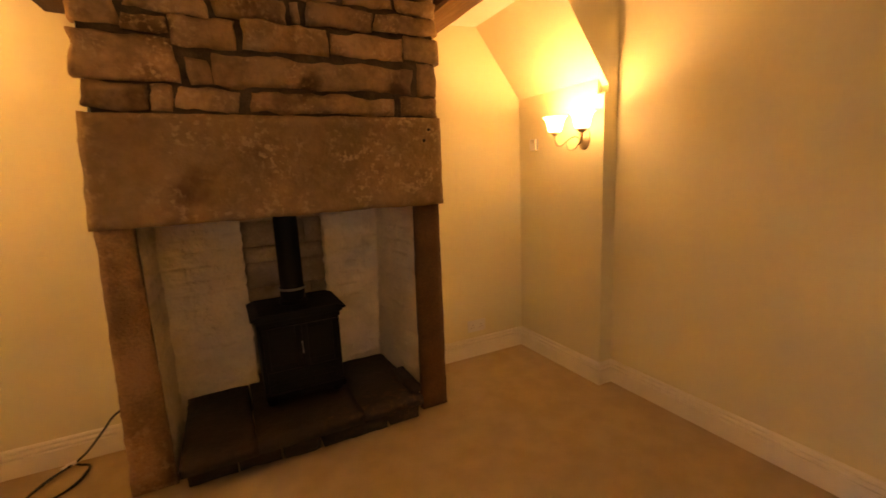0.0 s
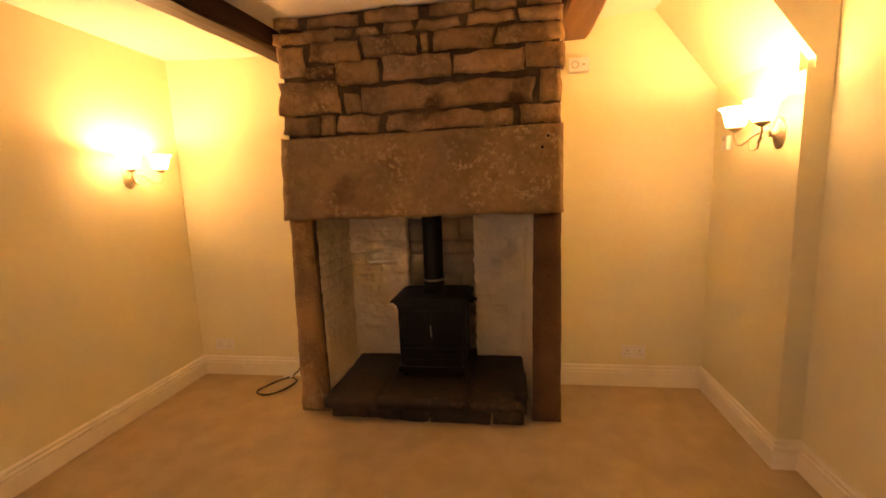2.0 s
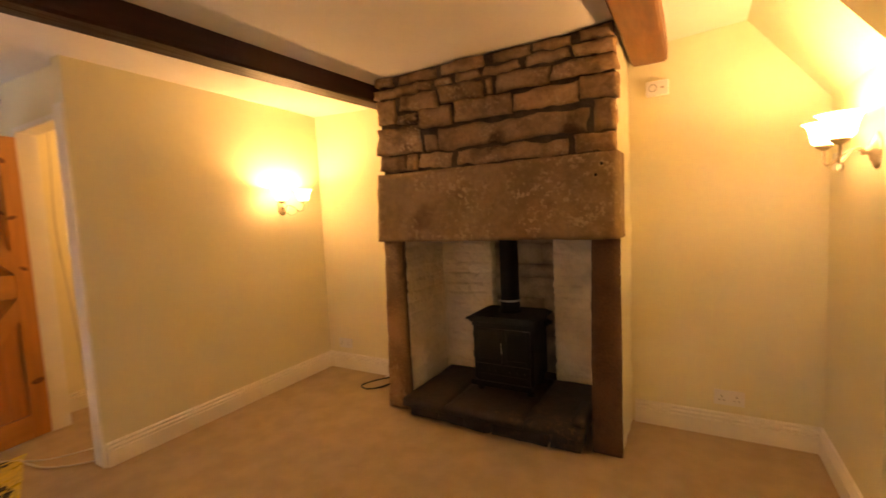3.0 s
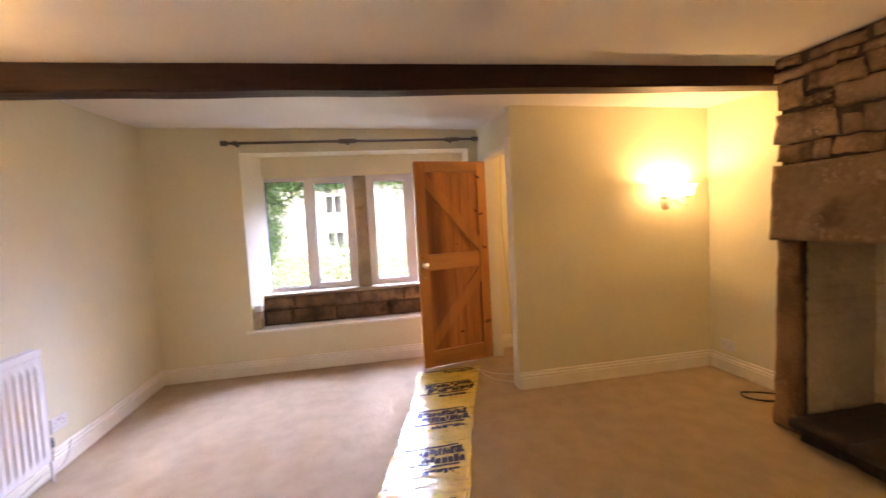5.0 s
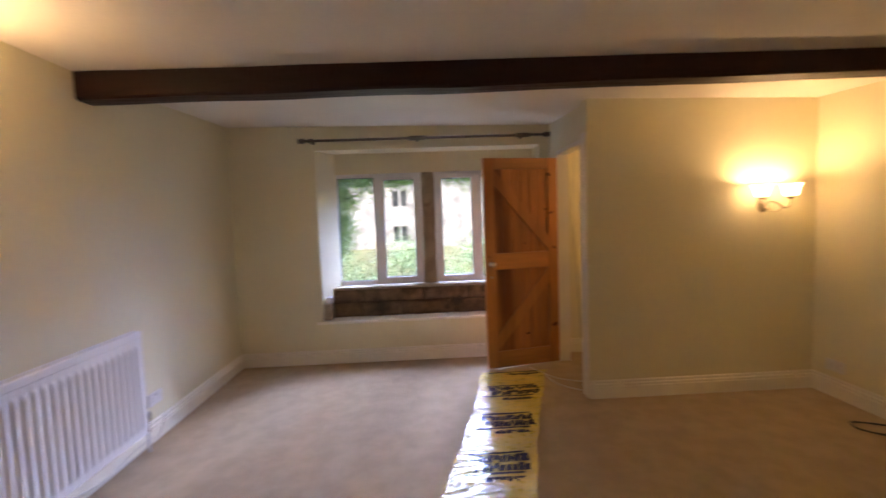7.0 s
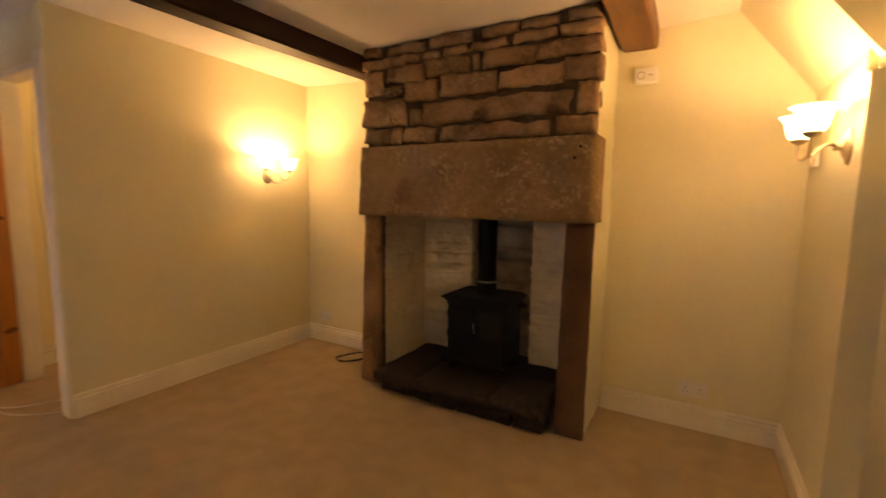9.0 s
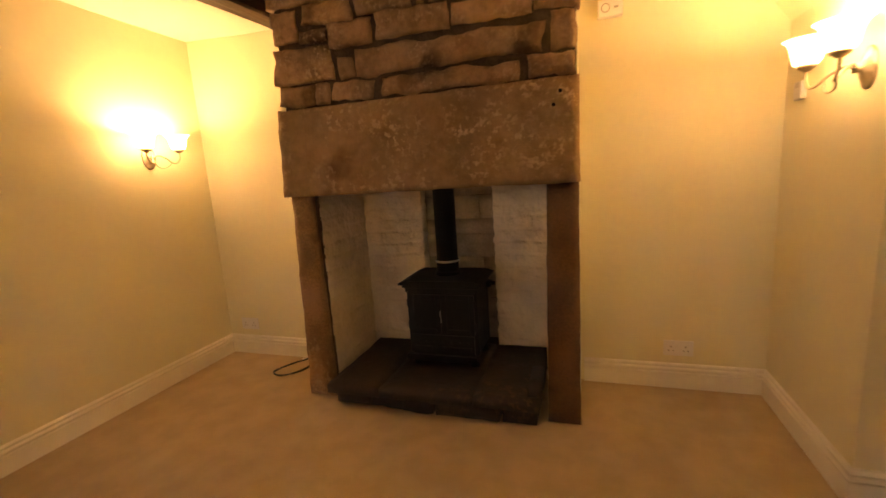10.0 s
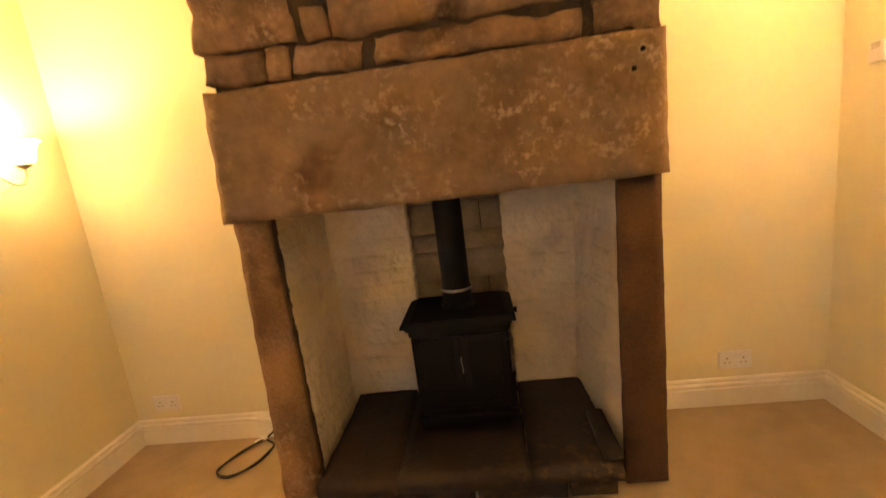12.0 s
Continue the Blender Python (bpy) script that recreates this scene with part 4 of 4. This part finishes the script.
structure("trim_hall_architrave", bm, M_TRIM, "cream painted architrave round the hall doorway")

# ---- radiator ----
RX0, RX1, RZ0, RZ1 = -0.913, 0.685, 0.14, 0.80
rad = thing("radiator", "white enamelled panel radiator with vertical flutes", "radiator", (RX0 + RX1) / 2, Y_SOUTH, 0)
hw = (RX1 - RX0) / 2
bm = bmesh.new()
pitch, n = 0.05, 31
prof = [(-hw, 0.0)]
for k in range(n):
    c = -hw + 0.05 + k * pitch
    prof += [(c + d * 0.0042, math.cos(d * math.pi / 10) ** 2) for d in range(-5, 6)]
prof.append((hw, 0.0))
grid = []
for z, lift in ((RZ0 + 0.002, 0), (RZ0 + 0.035, 0), (RZ0 + 0.045, 0.35), (RZ0 + 0.06, 0.9), (RZ0 + 0.075, 1), (RZ1 - 0.115, 1), (RZ1 - 0.10, 0.9), (RZ1 - 0.085, 0.35), (RZ1 - 0.075, 0), (RZ1 - 0.035, 0)):
    grid.append([bm.verts.new((x, 0.089 + 0.009 * y * lift, z)) for x, y in prof])
for r, s in zip(grid, grid[1:]):
    for i in range(len(r) - 1):
        bm.faces.new((r[i + 1], r[i], s[i], s[i + 1]))
part("front_panel", bm, M_RAD, rad, smooth=True)
bm = bmesh.new()
box(bm, -hw, hw, 0.040, 0.0885, RZ0, RZ1 - 0.04, 0.004)
part("back_panel", bm, M_RAD, rad)
bm = bmesh.new()
box(bm, -hw - 0.003, hw + 0.003, 0.036, 0.046, RZ1 - 0.045, RZ1, 0.003)
box(bm, -hw - 0.003, hw + 0.003, 0.084, 0.094, RZ1 - 0.045, RZ1 - 0.004, 0.003)
box(bm, -hw - 0.002, hw + 0.002, 0.047, 0.077, RZ1 - 0.012, RZ1 - 0.003, 0.003)
part("top_grille", bm, M_RAD, rad)
for s in (-1, 1):
    bm = bmesh.new()
    box(bm, s * (hw + 0.002) - 0.002, s * (hw + 0.002) + 0.002, 0.04, 0.09, RZ0 + 0.02, RZ1 - 0.02)
    part("side_panel", bm, M_RAD, rad)
    bm = bmesh.new()
    box(bm, s * 0.6 - 0.02, s * 0.6 + 0.02, 0.0, 0.04, 0.2, 0.7)
    part("wall_bracket", bm, M_RAD, rad)
bm = bmesh.new()
lathe(bm, [(0.013, -0.02), (0.013, 0.05), (0.016, 0.055), (0.019, 0.065), (0.019, 0.105), (0.014, 0.112), (0.0, 0.113)], 14, Matrix.Translation((-hw - 0.035, 0.062, RZ0 + 0.005)), False)
valve = part("valve", bm, M_CHROME, rad, "radiator valve with grey cap", True)
bm = bmesh.new()
lathe(bm, [(0.020, 0.06), (0.021, 0.065), (0.021, 0.10), (0.016, 0.114), (0.0, 0.115)], 14, Matrix.Translation((-hw - 0.035, 0.062, RZ0 + 0.005)), False)
part("cap", bm, M_CAP, valve, "dark grey valve cap", True)
bm = bmesh.new()
lathe(bm, [(0.008, -RZ0 - 0.01), (0.008, 0.0)], 10, Matrix.Translation((-hw - 0.035, 0.062, RZ0)))
lathe(bm, [(0.009, 0), (0.009, 0.05)], 10, Matrix.Translation((-hw - 0.035, 0.062, RZ0 + 0.025)) @ pose(0, 0, 0, 0, 90))
part("pipe", bm, M_RAD, rad, "white painted pipe", True)

# ---- sockets and small boxes ----


def double_socket(x, y, z, rz, label="white double socket on the wall"):
    ob = thing("wall_socket", label, "socket", x, y, z, rz, "wall sockets")
    bm = bmesh.new()
    box(bm, -0.073, 0.073, -0.011, -0.0005, -0.043, 0.043, 0.003)
    part("faceplate", bm, M_WHITE, ob)
    for s in (-1, 1):
        bm = bmesh.new()
        box(bm, s * 0.036 - 0.004, s * 0.036 + 0.004, -0.0118, -0.0105, 0.004, 0.014)
        for d in (-0.011, 0.011):
            box(bm, s * 0.036 + d - 0.0035, s * 0.036 + d + 0.0035, -0.0118, -0.0105, -0.016, -0.009)
        part("socket_holes", bm, M_GREYMARK, ob, "dark pin holes")
        bm = bmesh.new()
        box(bm, s * 0.012 - 0.006, s * 0.012 + 0.006, -0.0145, -0.0105, 0.017, 0.035, 0.001)
        part("switch", bm, M_WHITE, ob)
    return ob


double_socket(-1.188, Y_NORTH, 0.230, 0)
double_socket(1.677, Y_NORTH, 0.228, 0)
double_socket(-1.13, Y_SOUTH, 0.28, 180, "white double socket beside the radiator")

det = thing("alarm_detector", "small white detector box on the alcove wall", "detector", 1.325, Y_NORTH, 1.99)
bm = bmesh.new()
box(bm, -0.058, 0.058, -0.045, -0.0005, -0.04, 0.04, 0.006)
part("case", bm, M_WHITE, det)
bm = bmesh.new()
lathe(bm, [(0.022, 0.0), (0.022, 0.002), (0.017, 0.002), (0.017, 0.0)], 20, Matrix.Translation((-0.022, -0.045, 0.0)) @ pose(0, 0, 0, 90), False)
box(bm, 0.016, 0.036, -0.047, -0.044, -0.006, 0.004)
part("sounder", bm, M_GREYMARK, det, "grey ring and button")

stat = thing("thermostat", "white room thermostat on the alcove wall", "thermostat", X_REC, 2.455, 1.495, -90)
bm = bmesh.new()
box(bm, -0.034, 0.034, -0.024, -0.0005, -0.038, 0.038, 0.005)
part("case", bm, M_WHITE, stat)
bm = bmesh.new()
for k in range(4):
    box(bm, -0.018, 0.018, -0.0252, -0.023, 0.012 + 0.006 * k, 0.015 + 0.006 * k)
part("vent_slots", bm, M_GREYMARK, stat, "dark vent slots")

# ---- plastic film on the carpet ----
film = thing("plastic_film", "crumpled yellow plastic film strip laid on the carpet", "plastic film", -1.1, 0.15, 0.0)


def film_mid(u):
    """Centre line and half width of the strip, from the door (u = 0) into the room."""
    x = -2.02 + 3.1 * u
    y = 0.388 - 0.283 * (x + 2.0)
    return x, y, 0.245 + 0.055 * max(0.0, 1 - 3.5 * u)


def film_at(u, v):
    x, y, h = film_mid(u)
    s = v * 2 - 1
    y += s * h * (1 + 0.06 * n3(x, s, 4, 5)) + 0.022 * n3(x, s * 0.3, 8, 3.5) + 0.012 * n3(x, s, 2, 11) * abs(s)
    crease = abs(n3(x * 2.4, y * 0.7, 1, 6.0))
    z = 0.006 + 0.0028 * max(0, 0.3 - crease) / 0.3 + 0.0022 * abs(n3(x, y * 0.6, 6, 13)) + 0.0016 * abs(n3(x * 1.3, y * 0.6, 9, 30)) + 0.0006 * abs(n3(x, y, 12, 60)) + 0.014 * abs(s) ** 6 * abs(n3(x, s, 3, 9))
    return (x + 1.1, y - 0.15, z)


bm = bmesh.new()
sheet(bm, 420, 84, film_at)
ob = part("film", bm, M_FILM, film)
md = ob.modifiers.new("thickness", "SOLIDIFY")
md.thickness = 0.0006


def print_bar(u0, u1, v0, v1, nu=6, nv=24, lift=0.0022):
    bm = bmesh.new()

    def at(a, b):
        x, y, z = film_at(u0 + (u1 - u0) * a, v0 + (v1 - v0) * b)
        return (x, y, z + lift)
    sheet(bm, nu, nv, at)
    return bm


# repeated print that cannot be read
random.seed(14)
for k in range(6):
    u = 0.165 * k - 0.062
    bm = bmesh.new()
    # a thin rule, two rows of heavy broken strokes, a thick rule and a short row under it
    marks = [(u + 0.066, u + 0.073, 0.10 + random.uniform(0, 0.1), 0.86)]
    if k:
        marks.append((u, u + 0.006, 0.14, 0.84))
    for a, b, v, end in ((0.009, 0.034, 0.16, 0.86), (0.037, 0.063, 0.24, 0.86), (0.080, 0.094, 0.42, 0.82)):
        if k == 0 and a < 0.05:
            continue
        while v < end:
            w = random.uniform(0.035, 0.085)
            q = (b - a) * random.choice((0.0, 0.0, 0.0, 0.25))
            r = (b - a) * random.choice((0.0, 0.0, 0.3, 0.5)) if q == 0 else 0.0
            marks.append((u + a + q, u + b - r, v, v + w))
            if random.random() < 0.65:
                m = u + a + (b - a) * random.choice((0.0, 0.4, 0.7))
                marks.append((m, m + (b - a) * 0.3, v + w, v + w + 0.03))
            v += w + random.uniform(0.004, 0.014)
    for a, b, c, d in marks:
        if b < 0.004:
            continue
        tmp = print_bar(max(a, 0.001), b, c, d, 3, max(2, int((d - c) * 40)))
        me = bpy.data.meshes.new("mark")
        tmp.to_mesh(me)
        tmp.free()
        bm.from_mesh(me)
        bpy.data.meshes.remove(me)
    part("print_block", bm, M_INK, film, "block of black unreadable print", True)

# ---- cables ----
cab = thing("black_cable", "coiled black aerial cable on the carpet", "cable", -0.70, 2.45, 0)
LOOP = ((-0.672, 2.577), (-0.745, 2.475), (-0.788, 2.352), (-0.700, 2.310), (-0.612, 2.395), (-0.586, 2.515), (-0.655, 2.583))


def cable_run(points):
    return [p - Vector((-0.70, 2.45, 0)) for p in spline(points, 8)]


bm = bmesh.new()
tube(bm, cable_run([(x, y, 0.007 + 0.004 * (k % 2)) for k, (x, y) in enumerate(LOOP)] + [(-0.60, 2.575, 0.06), (-0.52, 2.535, 0.16), (-0.45, 2.495, 0.25), (-0.33, 2.43, 0.34)]), 0.0055, 8)
part("lead", bm, M_BLACKCABLE, cab, smooth=True)
bm = bmesh.new()
tube(bm, cable_run([(x * 0.985 - 0.008, y - 0.006, 0.014 - 0.004 * (k % 2)) for k, (x, y) in enumerate(LOOP[:6])]), 0.005, 8)
part("second_turn", bm, M_BLACKCABLE, cab, smooth=True)
bm = bmesh.new()
tube(bm, cable_run([(-0.700, 2.545, 0.014), (-0.678, 2.572, 0.014), (-0.652, 2.584, 0.016)]), 0.010, 10)
part("plug_collar", bm, M_WHITE, cab, "white plastic plug collar", True)

wire = thing("white_cable", "thin white cable trailing through the lobby doorway", "cable", -1.9, 0.8, 0)
bm = bmesh.new()
tube(bm, [p - Vector((-1.9, 0.8, 0)) for p in spline([(-2.08, 0.56, 0.012), (-1.95, 0.64, 0.008), (-1.82, 0.72, 0.006), (-1.74, 0.84, 0.006), (-1.70, 0.98, 0.006), (-1.80, 1.15, 0.006)], 7)], 0.004, 6)
part("lead", bm, M_WHITECABLE, wire, smooth=True)
bm = bmesh.new()
tube(bm, [p - Vector((-1.9, 0.8, 0)) for p in spline([(-1.95, 0.64, 0.010), (-1.72, 0.68, 0.006), (-1.56, 0.80, 0.006), (-1.50, 0.95, 0.006), (-1.62, 1.2, 0.006)], 7)], 0.004, 6)
part("second_lead", bm, M_WHITECABLE, wire, smooth=True)
hang = thing("hanging_cable", "thin cable hanging down the lobby wall", "cable", X_WEST + 0.012, 1.16, 0)
bm = bmesh.new()
tube(bm, spline([(0, 0.0, 2.30), (0.004, -0.015, 1.9), (0.0, -0.03, 1.4), (0.004, -0.005, 0.9), (0.0, 0.03, 0.4), (0.008, 0.03, 0.13)], 8), 0.003, 6)
part("lead", bm, M_GREYMARK, hang, smooth=True)

skirt_wire = thing("white_cable", "thin white cable clipped along the skirting under the radiator", "cable", -0.2, Y_SOUTH + 0.02, 0)
bm = bmesh.new()
tube(bm, spline([(-0.85 + 0.17 * k, 0.012 + 0.008 * (k % 2), 0.045 + 0.018 * math.sin(k * 1.9)) for k in range(11)], 5), 0.004, 6)
part("lead", bm, M_WHITECABLE, skirt_wire, smooth=True)
bm = bmesh.new()
tube(bm, spline([(-0.95, 0.03, 0.16), (-0.90, 0.03, 0.07), (-0.80, 0.025, 0.03), (-0.5, 0.02, 0.022), (0.3, 0.02, 0.020)], 6), 0.004, 6)
part("second_lead", bm, M_WHITECABLE, skirt_wire, smooth=True)
west_wire = thing("white_cable", "thin white cable along the top of the skirting under the window", "cable", X_WEST + 0.006, -0.9, 0.124)
bm = bmesh.new()
tube(bm, spline([(0, -1.34 + 0.2 * k, 0.003 * math.sin(k * 2.3)) for k in range(13)], 4), 0.0035, 6)
part("lead", bm, M_WHITECABLE, west_wire, smooth=True)

# lobby pendant, out of sight over the partition
pend = thing("pendant_light", "bare lit bulb on a white flex in the lobby", "pendant light", -2.0, 1.9, 1.95)
bm = bmesh.new()
lathe(bm, [(0.0, -0.02), (0.018, -0.012), (0.022, 0.01), (0.014, 0.04), (0.012, 0.06)], 16, cap=False)
part("bulb", bm, M_BULB, pend, "glowing bulb", True)
bm = bmesh.new()
lathe(bm, [(0.018, 0.058), (0.018, 0.10), (0.003, 0.11), (0.003, 0.36)], 10)
part("flex", bm, M_WHITE, pend, smooth=True)
li = new("lamp_bulb", bpy.data.lights.new("lamp_bulb", "POINT"))
li.data.energy, li.data.color, li.data.shadow_soft_size = 1.7, BULB_COLOUR, 0.03
li.location = (-2.0, 1.9, 1.885)

# ---- outside ----
bm = bmesh.new()
sheet(bm, 60, 60, lambda u, v: (-600 + 597 * u ** 0.35, -300 + 600 * v, -0.35 + (0.10 * n3(u * 30, v * 60, 0) if u < 0.97 else 0)))
structure("ground", bm, M_GRASS, "mown garden lawn reaching into the distance", True, "ground")

house = thing("stone_house", "pale stone house across the garden with mullioned windows", "house", -26.0, -1.5, -0.9)
bm = bmesh.new()
HX0, HX1, HH = -9.5, 10.5, 5.2
openings = [(y, z) for z in (0.95, 3.2) for y in (-7.4, -0.4, 6.6)]
ys = sorted({HX0, HX1} | {y + d for y, _ in openings[:3] for d in (-0.55, 0.55)})
zs = sorted({0, HH} | {z + d for z in (0.95, 3.2) for d in (0, 1.0)})
for a, b in zip(ys, ys[1:]):
    for c, d in zip(zs, zs[1:]):
        hole = any(abs((a + b) / 2 - y) < 0.5 and z < (c + d) / 2 < z + 1.0 for y, z in openings)
        if not hole:
            box(bm, -0.4, 0.0, a, b, c, d)
box(bm, -6.0, -0.4, HX0, HX1, 0, HH)
part("wall", bm, M_ASH, house)
bm = bmesh.new()
prism(bm, [(-6.3, HH), (0.35, HH), (-3.0, HH + 2.3)], HX0 - 0.2, HX1 + 0.2)
part("roof", bm, M_ROOF, house)
for y, z in openings:
    bm = bmesh.new()
    for b in ((-0.56, -0.45, -0.04, 1.04), (0.45, 0.56, -0.04, 1.04), (-0.06, 0.06, 0, 1.0), (-0.62, 0.62, -0.14, 0.0), (-0.62, 0.62, 1.0, 1.16)):
        box(bm, -0.12, 0.03, y + b[0], y + b[1], z + b[2], z + b[3])
    win = part("window", bm, M_ASH, house, "stone-framed mullioned window")
    bm = bmesh.new()
    box(bm, -0.22, -0.18, y - 0.5, y + 0.5, z, z + 1.0)
    part("pane", bm, M_DARKPANE, win)


def leaf_cloud(name, label, category, mat, spots, count, size, seed, x, y, z, stems=()):
    """A plant of many small leaves scattered round limbs; spots: centre and radii of clumps."""
    ob = thing(name, label, category, x, y, z)
    rnd = random.Random(seed)
    bm = bmesh.new()
    for _ in range(count):
        cx, cy, cz, rx, ry, rz = spots[rnd.randrange(len(spots))]
        p = Vector((cx + rnd.gauss(0, rx), cy + rnd.gauss(0, ry), cz + rnd.gauss(0, rz)))
        q = Euler((rnd.uniform(-1.2, 1.2), rnd.uniform(-1.2, 1.2), rnd.uniform(0, 6.28))).to_matrix()
        s = size * rnd.uniform(0.6, 1.4)
        vs = [bm.verts.new(p + q @ Vector(c) * s) for c in ((0, -0.5, 0), (0.32, -0.1, 0.06), (0.22, 0.3, 0.03), (0, 0.6, -0.08), (-0.22, 0.3, 0.03), (-0.32, -0.1, 0.06))]
        bm.faces.new(vs)
    part("crown", bm, mat, ob)
    for a, b, r in stems:
        bm = bmesh.new()
        a, b = Vector(a), Vector(b)
        mid = (a + b) / 2 + Vector((rnd.uniform(-0.1, 0.1), rnd.uniform(-0.1, 0.1), 0))
        tube(bm, spline([a, mid, b], 5), lambda t, r=r: r * (1 - 0.7 * t), 6)
        part("stem", bm, M_TWIG, ob)
    return ob


leaf_cloud("climbing_plant", "green climbing plant hanging over the outside of the window", "climber", M_LEAF,
           [(0, -1.40 + 0.14 * k, 2.0 + 0.02 * math.sin(k * 1.9), 0.10, 0.10, 0.06) for k in range(16)]
           + [(-0.12, -1.36 + 0.13 * k, 1.90 + 0.03 * math.sin(k * 2.3), 0.12, 0.09, 0.05) for k in range(6)]
           + [(-0.12 - 0.05 * (k % 3), -1.42 + 0.055 * (k % 4) * (1.2 - 0.06 * k), 1.86 - 0.075 * k, 0.12, 0.07, 0.07) for k in range(11)]
           + [(-0.15, -1.05, 1.80, 0.1, 0.12, 0.07), (-0.1, -0.62, 1.88, 0.1, 0.1, 0.05), (-0.1, -0.05, 1.92, 0.1, 0.1, 0.05), (-0.1, 0.12, 1.88, 0.1, 0.08, 0.06)],
           15000, 0.026, 4, WX - 0.16, 0.0, 0.0, [((0, -1.5, -0.35), (0, -1.45, 2.0), 0.02), ((0, -1.45, 1.97), (0, 0.7, 2.04), 0.012), ((0, -1.45, 1.6), (-0.2, -1.15, 1.75), 0.008)])
leaf_cloud("garden_shrub", "pale green flowering garden shrub", "shrub", M_LEAF2, [(0.3 * math.sin(k * 2.4), -1.5 + 0.3 * k, 0.66 + 0.42 * math.sin(k * 1.3 + 2.0), 0.28, 0.17, 0.22) for k in range(11)], 9000, 0.038, 9, -7.0, -0.6, -0.35,
           [((0, -1.0 + 0.5 * k, 0), (0.1, -1.0 + 0.5 * k, 0.6), 0.03) for k in range(5)])
leaf_cloud("garden_shrub", "low pinkish flowering shrub in the garden bed", "shrub", M_BLOOM, [(0.3 * math.sin(k * 2.9), -2.4 + 0.3 * k, 0.50 + 0.38 * math.sin(k * 0.9 + 0.8), 0.3, 0.2, 0.22) for k in range(18)], 8000, 0.045, 19, -9.5, -1.2, -0.35,
           [((0, -2.2 + 0.6 * k, 0), (0.1, -2.2 + 0.6 * k, 0.5), 0.03) for k in range(8)])
leaf_cloud("garden_tree", "leafy garden tree in front of the far house", "tree", M_LEAF, [(0.9 * math.sin(k * 2.1), 0.9 * math.cos(k * 1.7), 2.6 + 0.28 * k % 2.2, 0.4, 0.45, 0.35) for k in range(16)], 6000, 0.13, 12, -8.5, -4.4, -0.35,
           [((0, 0, 0), (0.1, 0.1, 2.6), 0.13)] + [((0.05, 0.05, 1.6 + 0.1 * k), (0.9 * math.sin(k * 2.1), 0.9 * math.cos(k * 1.7), 3.0), 0.05) for k in range(7)])
